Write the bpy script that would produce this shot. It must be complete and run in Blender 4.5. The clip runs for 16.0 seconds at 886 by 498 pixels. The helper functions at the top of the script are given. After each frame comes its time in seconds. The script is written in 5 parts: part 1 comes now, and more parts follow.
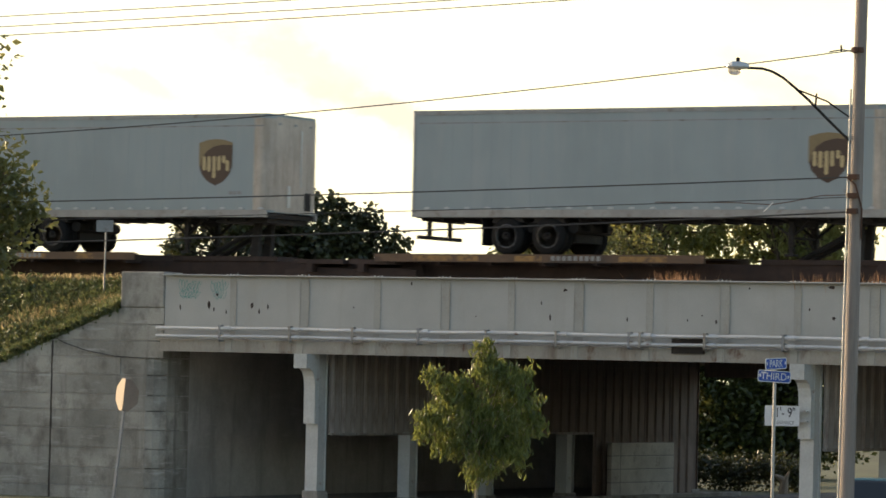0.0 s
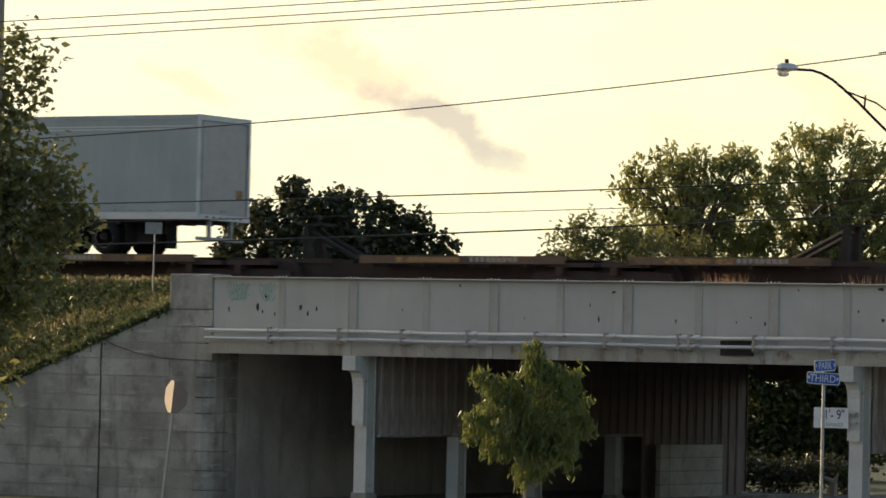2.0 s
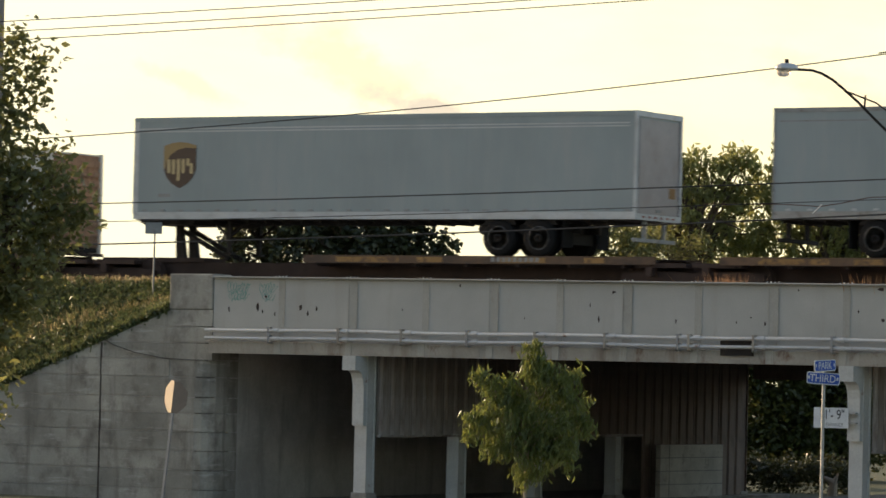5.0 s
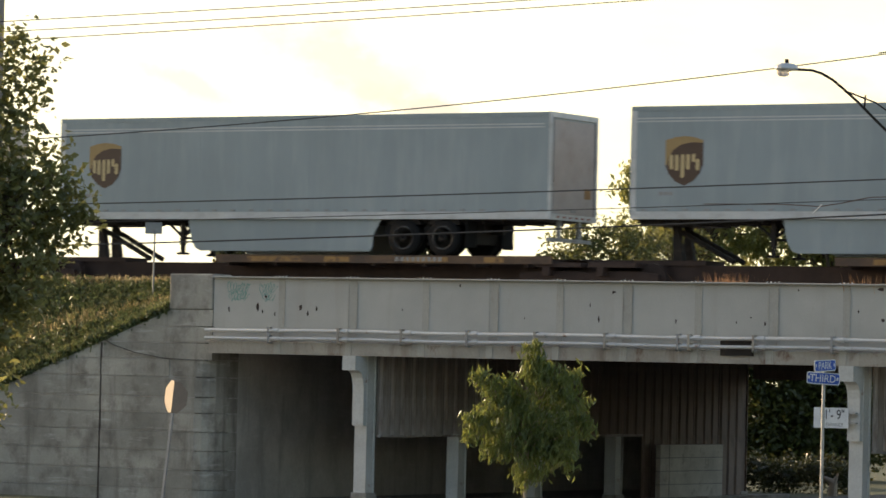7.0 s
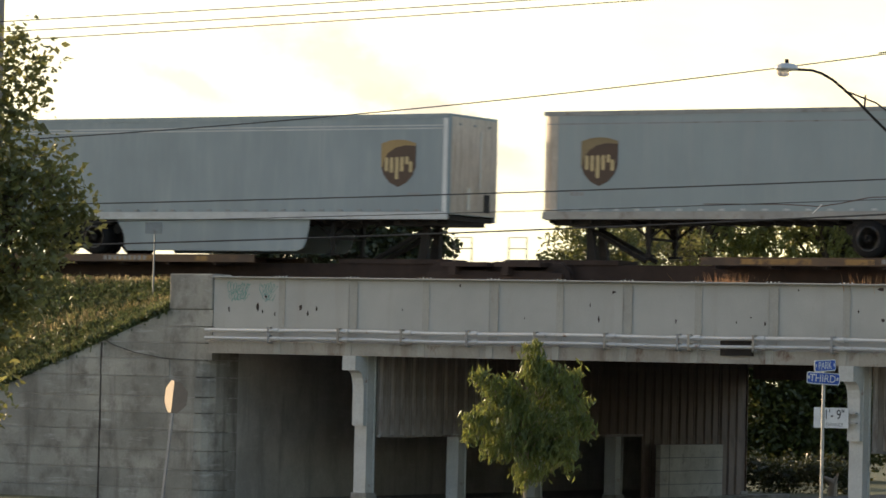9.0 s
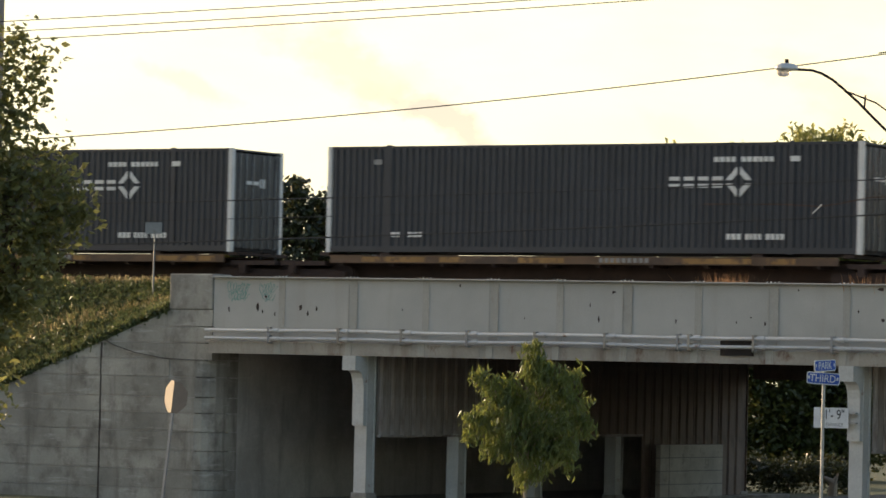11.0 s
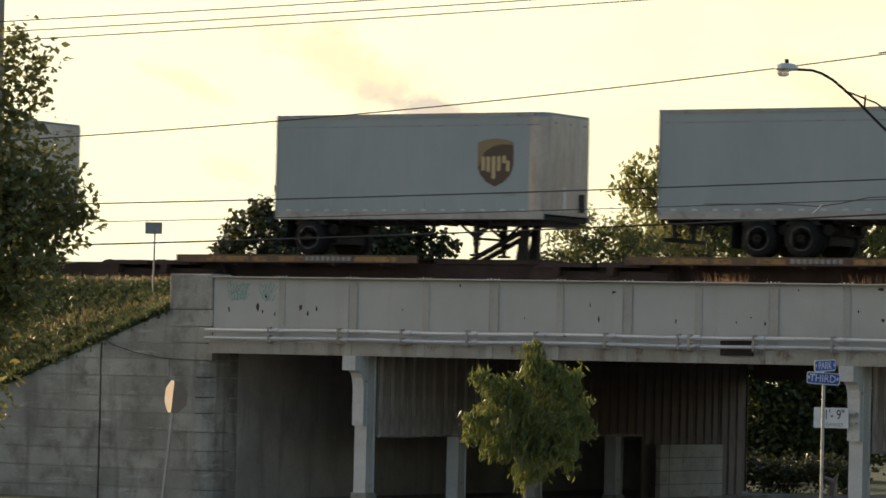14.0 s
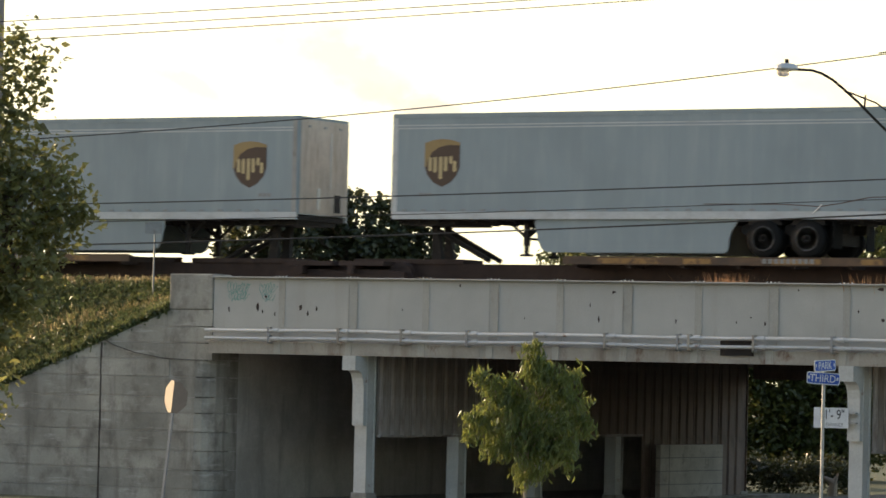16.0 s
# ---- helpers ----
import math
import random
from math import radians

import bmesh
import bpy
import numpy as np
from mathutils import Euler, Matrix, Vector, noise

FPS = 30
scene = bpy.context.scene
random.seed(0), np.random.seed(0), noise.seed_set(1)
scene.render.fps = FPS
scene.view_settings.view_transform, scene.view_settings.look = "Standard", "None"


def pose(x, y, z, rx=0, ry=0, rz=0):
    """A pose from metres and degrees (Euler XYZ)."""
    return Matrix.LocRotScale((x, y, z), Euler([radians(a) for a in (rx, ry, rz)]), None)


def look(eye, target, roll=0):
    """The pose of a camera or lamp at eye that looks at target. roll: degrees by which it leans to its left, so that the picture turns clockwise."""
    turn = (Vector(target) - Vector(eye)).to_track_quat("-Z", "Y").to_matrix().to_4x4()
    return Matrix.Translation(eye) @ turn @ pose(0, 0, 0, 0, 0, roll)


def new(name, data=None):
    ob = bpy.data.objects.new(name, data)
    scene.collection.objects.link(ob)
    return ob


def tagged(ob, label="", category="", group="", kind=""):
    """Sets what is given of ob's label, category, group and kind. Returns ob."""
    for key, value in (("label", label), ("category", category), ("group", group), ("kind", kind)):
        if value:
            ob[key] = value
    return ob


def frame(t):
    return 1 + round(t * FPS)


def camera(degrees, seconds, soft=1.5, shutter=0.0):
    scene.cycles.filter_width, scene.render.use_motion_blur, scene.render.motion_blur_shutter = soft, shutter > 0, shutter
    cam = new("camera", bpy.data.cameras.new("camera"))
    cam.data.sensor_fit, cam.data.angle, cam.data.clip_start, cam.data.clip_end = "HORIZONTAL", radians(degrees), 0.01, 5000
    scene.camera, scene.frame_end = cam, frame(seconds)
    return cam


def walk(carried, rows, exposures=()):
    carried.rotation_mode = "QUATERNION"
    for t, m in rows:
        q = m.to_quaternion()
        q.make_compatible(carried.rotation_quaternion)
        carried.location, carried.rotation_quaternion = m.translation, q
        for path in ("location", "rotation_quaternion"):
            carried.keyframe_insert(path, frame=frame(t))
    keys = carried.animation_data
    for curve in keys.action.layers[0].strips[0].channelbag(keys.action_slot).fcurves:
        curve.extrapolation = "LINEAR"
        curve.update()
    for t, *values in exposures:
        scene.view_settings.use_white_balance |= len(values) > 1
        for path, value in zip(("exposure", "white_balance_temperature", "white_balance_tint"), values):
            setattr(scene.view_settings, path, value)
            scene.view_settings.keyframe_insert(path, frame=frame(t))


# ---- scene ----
cam = camera(12.663, 16.0, soft=1.65, shutter=0.12)
EYE = Vector((53.502, -89.588, 3.226))
PSI, PITCH, ROLL = 30.846, 1.798, 1.337


def aim(right=0.0, down=0.0):
    """The camera's pose, turned to the right and downwards by some degrees."""
    a, b = radians(PSI - right), radians(PITCH - down)
    way = Vector((-math.sin(a) * math.cos(b), math.cos(a) * math.cos(b), math.sin(b)))
    return look(EYE, EYE + 100 * way, ROLL)


PX = 360 / (2 * math.pi * 7066)
PAN = [(0.0, 86, 1.5), (0.1, 79, 1.5), (0.2, 68, 1.5), (0.3, 60, 2), (0.4, 40, 3), (0.5, -20, 3.5), (0.6, -31, 2.5), (0.7, -24, 0),
       (0.8, -14, -1), (0.9, -6, -1), (1.0, -1.8, -0.6), (1.2, 0, 0), (2.0, 0, 0), (8.0, 0, 0), (16.0, 0, 0)]
EXPOSURES = [(0.0, 0.78, 6500, 10), (1.0, 0.74, 6500, 10), (1.5, 0.68, 6500, 10), (1.9, 0.38, 6400, 10), (2.4, -0.12, 6030, 13), (2.8, -0.14, 6030, 13), (3.2, 0.18, 6350, 12), (3.6, 0.34, 6450, 10), (4.0, 0.38, 6500, 10),
             (5.2, 0.5, 6500, 10), (6.3, 0.66, 6500, 10), (7.0, 0.75, 6500, 10), (8.0, 0.82, 6500, 10), (9.0, 0.74, 6500, 10), (10.2, 0.64, 6500, 10), (11.4, 0.58, 6500, 10), (12.0, 0.48, 6500, 10),
             (12.5, 0.44, 6500, 10), (13.2, 0.46, 6500, 10), (13.9, 0.31, 6450, 10), (14.5, 0.54, 6500, 10), (15.0, 0.78, 6500, 10), (16.0, 0.84, 6500, 10)]
walk(cam, [(t, aim(r * PX, d * PX)) for t, r, d in PAN], EXPOSURES)

# ---- light ----
SUN = Vector((-0.968, 0.03, 0.25)).normalized()
world = bpy.data.worlds.new("world")
scene.world = world
world.use_nodes = True
wn = world.node_tree
sky = wn.nodes.new("ShaderNodeTexSky")
sky.sky_type, sky.sun_disc = "NISHITA", False
sky.sun_elevation, sky.sun_rotation = math.asin(SUN.z), math.atan2(SUN.x, SUN.y)
sky.air_density, sky.dust_density = 1.0, 1.5
haze = wn.nodes.new("ShaderNodeMix")
haze.data_type, haze.blend_type = "RGBA", "MULTIPLY"
haze.inputs[0].default_value, haze.inputs[7].default_value = 1.0, (1.1, 1.0, 0.94, 1)
wn.links.new(sky.outputs[0], haze.inputs[6])
wn.links.new(haze.outputs[2], wn.nodes["Background"].inputs[0])
wn.nodes["Background"].inputs[1].default_value = 0.15
sun = new("sun", bpy.data.lights.new("sun", "SUN"))
sun.data.energy, sun.data.angle, sun.data.color = 3.0, radians(1.0), (1.0, 0.78, 0.5)
sun.matrix_world = look((0, 0, 60), Vector((0, 0, 60)) - SUN)


# ---- materials ----
def nodes_of(name):
    m = bpy.data.materials.new(name)
    m.use_nodes = True
    return m, m.node_tree, m.node_tree.nodes["Principled BSDF"]


def wire(nt, a, b):
    nt.links.new(a, b)


def noise_node(nt, scale, detail=4, stretch=(1, 1, 1), rough=0.55, space="Object"):
    tc, mp, n = nt.nodes.new("ShaderNodeTexCoord"), nt.nodes.new("ShaderNodeMapping"), nt.nodes.new("ShaderNodeTexNoise")
    mp.inputs["Scale"].default_value = stretch
    n.inputs["Scale"].default_value, n.inputs["Detail"].default_value, n.inputs["Roughness"].default_value = scale, detail, rough
    wire(nt, tc.outputs[space], mp.inputs[0])
    wire(nt, mp.outputs[0], n.inputs[0])
    return n.outputs[0]


def ramp(nt, fac, stops):
    r = nt.nodes.new("ShaderNodeValToRGB")
    while len(r.color_ramp.elements) < len(stops):
        r.color_ramp.elements.new(0.5)
    for e, (p, c) in zip(r.color_ramp.elements, stops):
        e.position, e.color = p, (*c, 1) if len(c) == 3 else c
    wire(nt, fac, r.inputs[0])
    return r.outputs[0]


def mixed(nt, fac, a, b, mode="MIX"):
    m = nt.nodes.new("ShaderNodeMix")
    m.data_type, m.blend_type = "RGBA", mode
    for v, s in ((fac, m.inputs[0]), (a, m.inputs[6]), (b, m.inputs[7])):
        if isinstance(v, (int, float)):
            s.default_value = v
        elif isinstance(v, tuple):
            s.default_value = (*v, 1)
        else:
            wire(nt, v, s)
    return m.outputs[2]


def grey(v):
    return (v, v, v)


def surface(name, base, rough=0.6, metal=0.0, grain=20.0, var=0.25, large=1.2, dirt=None, dirt_at=(0.55, 0.7), dirt_stretch=(1, 1, 1), dirt_scale=3.0, bump=0.15, stretch=(1, 1, 1), island=0.0, pale=None, streak=None, gloss=0.5):
    """A painted or mineral surface: base colour, two scales of variation, stains of another colour, fine relief."""
    m, nt, b = nodes_of(name)
    lo, hi = tuple(c * (1 - var) for c in base), tuple(min(1, c * (1 + var * 0.6)) for c in base)
    col = ramp(nt, noise_node(nt, large, 5, stretch), [(0.3, lo), (0.7, hi)])
    fine = noise_node(nt, grain, 6, stretch, 0.65)
    col = mixed(nt, 0.5, col, ramp(nt, fine, [(0.3, grey(0.72)), (0.7, grey(1.12))]), "MULTIPLY")
    if island:
        inf = nt.nodes.new("ShaderNodeObjectInfo")
        col = mixed(nt, island, col, ramp(nt, inf.outputs["Random"], [(0, grey(0.65)), (1, grey(1.2))]), "MULTIPLY")
    if dirt:
        d = ramp(nt, noise_node(nt, dirt_scale, 6, dirt_stretch, 0.65), [(dirt_at[0], grey(0)), (dirt_at[1], grey(1))])
        col = mixed(nt, d, col, dirt)
    if pale:
        d = ramp(nt, noise_node(nt, 2.2, 7, (0.35, 0.35, 2.2), 0.7), [(0.56, grey(0)), (0.74, grey(0.8))])
        col = mixed(nt, d, col, pale)
    if streak:
        d = ramp(nt, noise_node(nt, 1.7, 6, (1, 1, 0.13), 0.6), [(0.55, grey(0)), (0.72, grey(0.85))])
        col = mixed(nt, d, col, streak)
    wire(nt, col, b.inputs["Base Color"])
    b.inputs["Metallic"].default_value = metal
    b.inputs["Specular IOR Level"].default_value = gloss
    wire(nt, ramp(nt, fine, [(0.2, grey(max(0.05, rough - 0.12))), (0.8, grey(min(1, rough + 0.12)))]), b.inputs["Roughness"])
    if bump:
        bp = nt.nodes.new("ShaderNodeBump")
        bp.inputs["Strength"].default_value, bp.inputs["Distance"].default_value = bump, 0.02
        wire(nt, fine, bp.inputs["Height"])
        wire(nt, bp.outputs[0], b.inputs["Normal"])
    return m


def leaf_material(name, dark, light, through_colour, amount=0.45):
    m, nt, b = nodes_of(name)
    g = nt.nodes.new("ShaderNodeNewGeometry")
    col = ramp(nt, g.outputs["Random Per Island"], [(0, dark), (0.6, tuple((a + c) / 2 for a, c in zip(dark, light))), (1, light)])
    col = mixed(nt, 0.6, col, ramp(nt, noise_node(nt, 1.3, 3), [(0.35, grey(0.7)), (0.65, grey(1.25))]), "MULTIPLY")
    wire(nt, col, b.inputs["Base Color"])
    b.inputs["Roughness"].default_value = 0.34
    t, mx = nt.nodes.new("ShaderNodeBsdfTranslucent"), nt.nodes.new("ShaderNodeMixShader")
    wire(nt, mixed(nt, 0.6, col, through_colour), t.inputs[0])
    mx.inputs[0].default_value = amount
    wire(nt, b.outputs[0], mx.inputs[1])
    wire(nt, t.outputs[0], mx.inputs[2])
    wire(nt, mx.outputs[0], nt.nodes["Material Output"].inputs[0])
    return m


M_GIRDER = surface("girder paint", (0.45, 0.45, 0.415), 0.55, grain=34, var=0.1, large=0.8, dirt=(0.3, 0.24, 0.18), dirt_at=(0.62, 0.9), dirt_stretch=(1.6, 1, 0.35), bump=0.1, streak=(0.385, 0.37, 0.33))
M_STIFF = surface("stiffener paint", (0.405, 0.395, 0.35), 0.6, grain=30, var=0.14, large=1.2, dirt=(0.27, 0.2, 0.14), dirt_at=(0.55, 0.85), dirt_stretch=(1.6, 1, 0.35), bump=0.1)
M_FLANGE = surface("flange paint", (0.37, 0.345, 0.295), 0.65, grain=14, var=0.2, dirt=(0.15, 0.085, 0.055), dirt_at=(0.56, 0.68), dirt_stretch=(1, 1, 0.5), dirt_scale=2.4, bump=0.2, streak=(0.14, 0.1, 0.075))
M_PIPE = surface("galvanised pipe", (0.62, 0.62, 0.6), 0.4, 0.35, grain=25, var=0.15, dirt=(0.3, 0.2, 0.14), dirt_at=(0.62, 0.72), bump=0.1)
M_RUST = surface("rusty steel", (0.12, 0.06, 0.036), 0.85, grain=30, var=0.4, bump=0.3)
M_CONC = surface("old concrete", (0.385, 0.37, 0.32), 0.9, grain=18, var=0.36, large=0.5, dirt=(0.16, 0.145, 0.125), dirt_at=(0.48, 0.7), dirt_stretch=(1.0, 1.0, 0.8), dirt_scale=1.5, bump=0.5, island=0.45, pale=(0.54, 0.52, 0.48), streak=(0.13, 0.115, 0.1))
M_CONC_IN = surface("abutment concrete", (0.52, 0.5, 0.46), 0.9, grain=12, var=0.25, large=0.4, dirt=(0.34, 0.32, 0.29), dirt_at=(0.45, 0.72), dirt_stretch=(1.0, 1.0, 0.6), dirt_scale=1.0, bump=0.4, pale=(0.55, 0.53, 0.5), streak=(0.27, 0.25, 0.225))
M_COLUMN = surface("column paint", (0.55, 0.56, 0.53), 0.6, grain=16, var=0.18, dirt=(0.25, 0.15, 0.09), dirt_at=(0.62, 0.75), bump=0.15)
M_CLAD = surface("corrugated steel", (0.38, 0.34, 0.3), 0.7, grain=14, var=0.25, dirt=(0.14, 0.1, 0.08), dirt_at=(0.5, 0.7), dirt_stretch=(3, 3, 0.3), bump=0.15)
# brown steel darkened to carry the shade deep under the bridge
M_SHADED_STEEL = surface("brown steel with shade painted in", (0.27, 0.21, 0.175), 0.8, grain=14, var=0.3, dirt=(0.16, 0.115, 0.095), dirt_at=(0.5, 0.7), dirt_stretch=(3, 3, 0.3), bump=0.2)
M_PANEL = surface("pale concrete panel", (0.66, 0.63, 0.56), 0.85, grain=16, var=0.2, dirt=(0.3, 0.27, 0.22), dirt_at=(0.55, 0.75), bump=0.3, island=0.3)
M_DECK_UNDER = surface("soffit concrete", (0.4, 0.38, 0.355), 0.9, var=0.3, bump=0.3)
M_BALLAST = surface("ballast stone", (0.2, 0.18, 0.16), 0.95, grain=12, var=0.4, large=6, bump=0.8)
M_ASPHALT = surface("asphalt", (0.06, 0.06, 0.058), 0.9, grain=40, var=0.3, bump=0.3)
M_PAVE = surface("dirty pavement", (0.26, 0.245, 0.22), 0.9, grain=14, var=0.3, bump=0.3)
M_GROUND = surface("grassy ground", (0.09, 0.1, 0.045), 0.95, grain=3, var=0.4, large=0.05, dirt=(0.16, 0.13, 0.09), bump=0.5)
M_BANK = surface("bank soil and turf", (0.08, 0.095, 0.035), 0.95, grain=8, var=0.4, dirt=(0.1, 0.075, 0.045), bump=0.6)
M_TIE = surface("creosoted timber", (0.07, 0.05, 0.04), 0.9, var=0.3, bump=0.4)


def trailer_skin(name, base, streak_tone, rough):
    """Painted trailer side with cloudy darker patches and paler vertical streaks; no two sides alike."""
    m, nt, b = nodes_of(name)
    tc, inf, mp = nt.nodes.new("ShaderNodeTexCoord"), nt.nodes.new("ShaderNodeObjectInfo"), nt.nodes.new("ShaderNodeMapping")
    add = nt.nodes.new("ShaderNodeVectorMath")
    add.operation = "MULTIPLY_ADD"
    add.inputs[1].default_value = (90, 0, 0)
    wire(nt, inf.outputs["Random"], add.inputs[0])
    wire(nt, tc.outputs["Object"], add.inputs[2])
    wire(nt, add.outputs[0], mp.inputs[0])

    def field(scale, stretch, detail, rough_):
        q, n = nt.nodes.new("ShaderNodeMapping"), nt.nodes.new("ShaderNodeTexNoise")
        q.inputs["Scale"].default_value = stretch
        n.inputs["Scale"].default_value, n.inputs["Detail"].default_value, n.inputs["Roughness"].default_value = scale, detail, rough_
        wire(nt, mp.outputs[0], q.inputs[0])
        wire(nt, q.outputs[0], n.inputs[0])
        return n.outputs[0]
    cloudy = field(0.35, (1, 1, 0.8), 5, 0.55)
    streaks = field(1.6, (1.5, 1, 0.2), 5, 0.6)
    col = mixed(nt, ramp(nt, cloudy, [(0.42, grey(0)), (0.6, grey(1))]), base, tuple(c * 0.9 for c in base))
    streak_mask = mixed(nt, 1.0, ramp(nt, streaks, [(0.46, grey(0)), (0.68, grey(1))]), ramp(nt, cloudy, [(0.35, grey(1)), (0.62, grey(0.15))]), "MULTIPLY")
    col = mixed(nt, streak_mask, col, streak_tone)
    wire(nt, col, b.inputs["Base Color"])
    wire(nt, ramp(nt, streaks, [(0.3, grey(rough)), (0.7, grey(rough + 0.15))]), b.inputs["Roughness"])
    return m


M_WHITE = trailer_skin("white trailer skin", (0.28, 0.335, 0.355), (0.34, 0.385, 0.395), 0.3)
M_TRIM = surface("pale trailer trim", (0.55, 0.57, 0.57), 0.4, grain=20, var=0.1, dirt=(0.36, 0.36, 0.35), dirt_at=(0.5, 0.8), dirt_stretch=(0.5, 1, 1), bump=0.03)
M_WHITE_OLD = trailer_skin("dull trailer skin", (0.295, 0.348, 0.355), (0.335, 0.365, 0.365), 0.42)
M_NOSE = surface("weathered nose panel", (0.52, 0.46, 0.38), 0.5, grain=6, var=0.15, large=0.8, dirt=(0.3, 0.24, 0.18), dirt_at=(0.45, 0.8), dirt_stretch=(2, 2, 0.3), bump=0.06)
M_REAR = surface("dusty rear door", (0.4, 0.37, 0.35), 0.5, grain=6, var=0.1, large=0.8, dirt=(0.3, 0.26, 0.22), dirt_at=(0.5, 0.8), bump=0.04)
M_ALU = surface("aluminium rail", (0.52, 0.53, 0.53), 0.35, 0.5, grain=20, var=0.12, bump=0.05)
M_OLDRAIL = surface("grimy bottom rail", (0.36, 0.35, 0.325), 0.55, 0.15, grain=12, var=0.2, dirt=(0.2, 0.17, 0.14), bump=0.05)
M_RAILDARK = surface("dirty rail", (0.3, 0.31, 0.31), 0.5, 0.3, grain=12, var=0.2, dirt=(0.15, 0.12, 0.1), bump=0.05)
M_BLACK = surface("black chassis steel", (0.026, 0.023, 0.021), 0.7, grain=20, var=0.3, dirt=(0.05, 0.038, 0.03), bump=0.1, gloss=0.25)
M_TYRE = surface("tyre rubber", (0.013, 0.013, 0.013), 0.85, grain=30, var=0.3, bump=0.2, gloss=0.2)
M_RIM = surface("wheel rim steel", (0.014, 0.013, 0.013), 0.7, 0.0, grain=20, var=0.2, bump=0.05, gloss=0.2)
M_BROWN = surface("brown emblem", (0.075, 0.042, 0.026), 0.45, grain=20, var=0.12, bump=0)
M_GOLD = surface("gold emblem", (0.36, 0.245, 0.1), 0.45, grain=20, var=0.12, bump=0)
M_SWEEP = surface("dull gold emblem", (0.25, 0.185, 0.09), 0.45, grain=20, var=0.15, bump=0)
M_PALE_GOLD = surface("pale gold emblem", (0.55, 0.43, 0.22), 0.45, grain=20, var=0.1, bump=0)
M_LIP = surface("worn rim edge", (0.17, 0.165, 0.16), 0.45, 0.3, grain=20, var=0.2, dirt=(0.03, 0.028, 0.025), dirt_at=(0.45, 0.6), bump=0)
M_RED = surface("red reflector", (0.25, 0.05, 0.03), 0.4, var=0.1, bump=0)
M_YELLOW = surface("faded yellow paint", (0.32, 0.18, 0.055), 0.65, grain=14, var=0.25, dirt=(0.12, 0.07, 0.04), dirt_at=(0.5, 0.62), dirt_scale=4, bump=0.1)
M_CAR = surface("brown flatcar steel", (0.06, 0.04, 0.033), 0.8, grain=14, var=0.35, dirt=(0.035, 0.027, 0.024), bump=0.15, gloss=0.3)
M_SILL = surface("worn ochre sill", (0.14, 0.085, 0.048), 0.7, grain=10, var=0.35, large=0.7, dirt=(0.075, 0.05, 0.035), dirt_at=(0.48, 0.62), dirt_stretch=(0.5, 1, 1), dirt_scale=2.0, bump=0.15)
M_CREAM = surface("cream container paint", (0.69, 0.64, 0.535), 0.5, grain=8, var=0.08, large=0.6, dirt=(0.45, 0.33, 0.22), dirt_at=(0.62, 0.85), dirt_stretch=(1.5, 1.5, 0.3), bump=0.05)
M_PALE = surface("pale grey container paint", (0.66, 0.64, 0.58), 0.5, grain=8, var=0.08, dirt=(0.4, 0.36, 0.3), dirt_at=(0.6, 0.85), dirt_stretch=(1.5, 1.5, 0.3), bump=0.05)
M_DOORRUST = surface("rusty brown doors", (0.36, 0.22, 0.13), 0.6, grain=8, var=0.25, dirt=(0.14, 0.075, 0.045), dirt_at=(0.48, 0.7), dirt_stretch=(2, 2, 0.4), bump=0.08)
M_DOORTAN = surface("weathered tan doors", (0.62, 0.43, 0.25), 0.55, grain=8, var=0.2, dirt=(0.26, 0.14, 0.08), dirt_at=(0.64, 0.85), dirt_stretch=(2, 2, 0.4), bump=0.08)
M_NAVY = surface("dark container paint", (0.042, 0.045, 0.053), 0.45, grain=10, var=0.2, bump=0.05)
M_BLUE = surface("blue lettering paint", (0.05, 0.13, 0.27), 0.5, grain=20, var=0.1, bump=0)
M_WHITEMARK = surface("white marking paint", (0.75, 0.75, 0.72), 0.5, grain=20, var=0.1, bump=0)
M_GREYMARK = surface("grey marking paint", (0.28, 0.28, 0.27), 0.5, grain=20, var=0.1, bump=0)
M_POLE = surface("weathered pole wood", (0.3, 0.255, 0.225), 0.85, grain=10, var=0.25, stretch=(6, 6, 0.4), bump=0.3)
M_WIRE = surface("cable sheath", (0.04, 0.038, 0.035), 0.6, var=0.2, bump=0)
M_LAMP = surface("lamp housing grey", (0.7, 0.7, 0.68), 0.4, 0.2, var=0.1, bump=0.03)
M_SIGNBLUE = surface("blue sign sheeting", (0.03, 0.09, 0.42), 0.4, grain=20, var=0.1, bump=0)
M_SIGNWHITE = surface("white sign sheeting", (0.72, 0.73, 0.72), 0.4, grain=20, var=0.08, bump=0)
M_SIGNBACK = surface("bare sign aluminium", (0.235, 0.195, 0.155), 0.55, 0.15, grain=15, var=0.15, bump=0.03)
M_POST = surface("galvanised post", (0.42, 0.41, 0.39), 0.5, 0.4, grain=20, var=0.2, bump=0.05)
M_BARK = surface("tree bark", (0.12, 0.09, 0.065), 0.9, grain=12, var=0.4, stretch=(4, 4, 0.7), bump=0.6)
M_TRUNK_PALE = surface("pale young bark", (0.4, 0.33, 0.25), 0.8, grain=14, var=0.2, bump=0.2)
M_LEAF_YOUNG = leaf_material("young tree leaf", (0.04, 0.07, 0.025), (0.17, 0.215, 0.065), (0.44, 0.45, 0.1), 0.4)
M_LEAF_NEAR = leaf_material("near tree leaf", (0.04, 0.058, 0.03), (0.15, 0.17, 0.07), (0.45, 0.42, 0.13), 0.46)
# sun, haze and shade on background foliage are set in these two colours
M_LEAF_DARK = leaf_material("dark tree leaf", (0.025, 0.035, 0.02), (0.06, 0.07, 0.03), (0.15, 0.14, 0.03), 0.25)
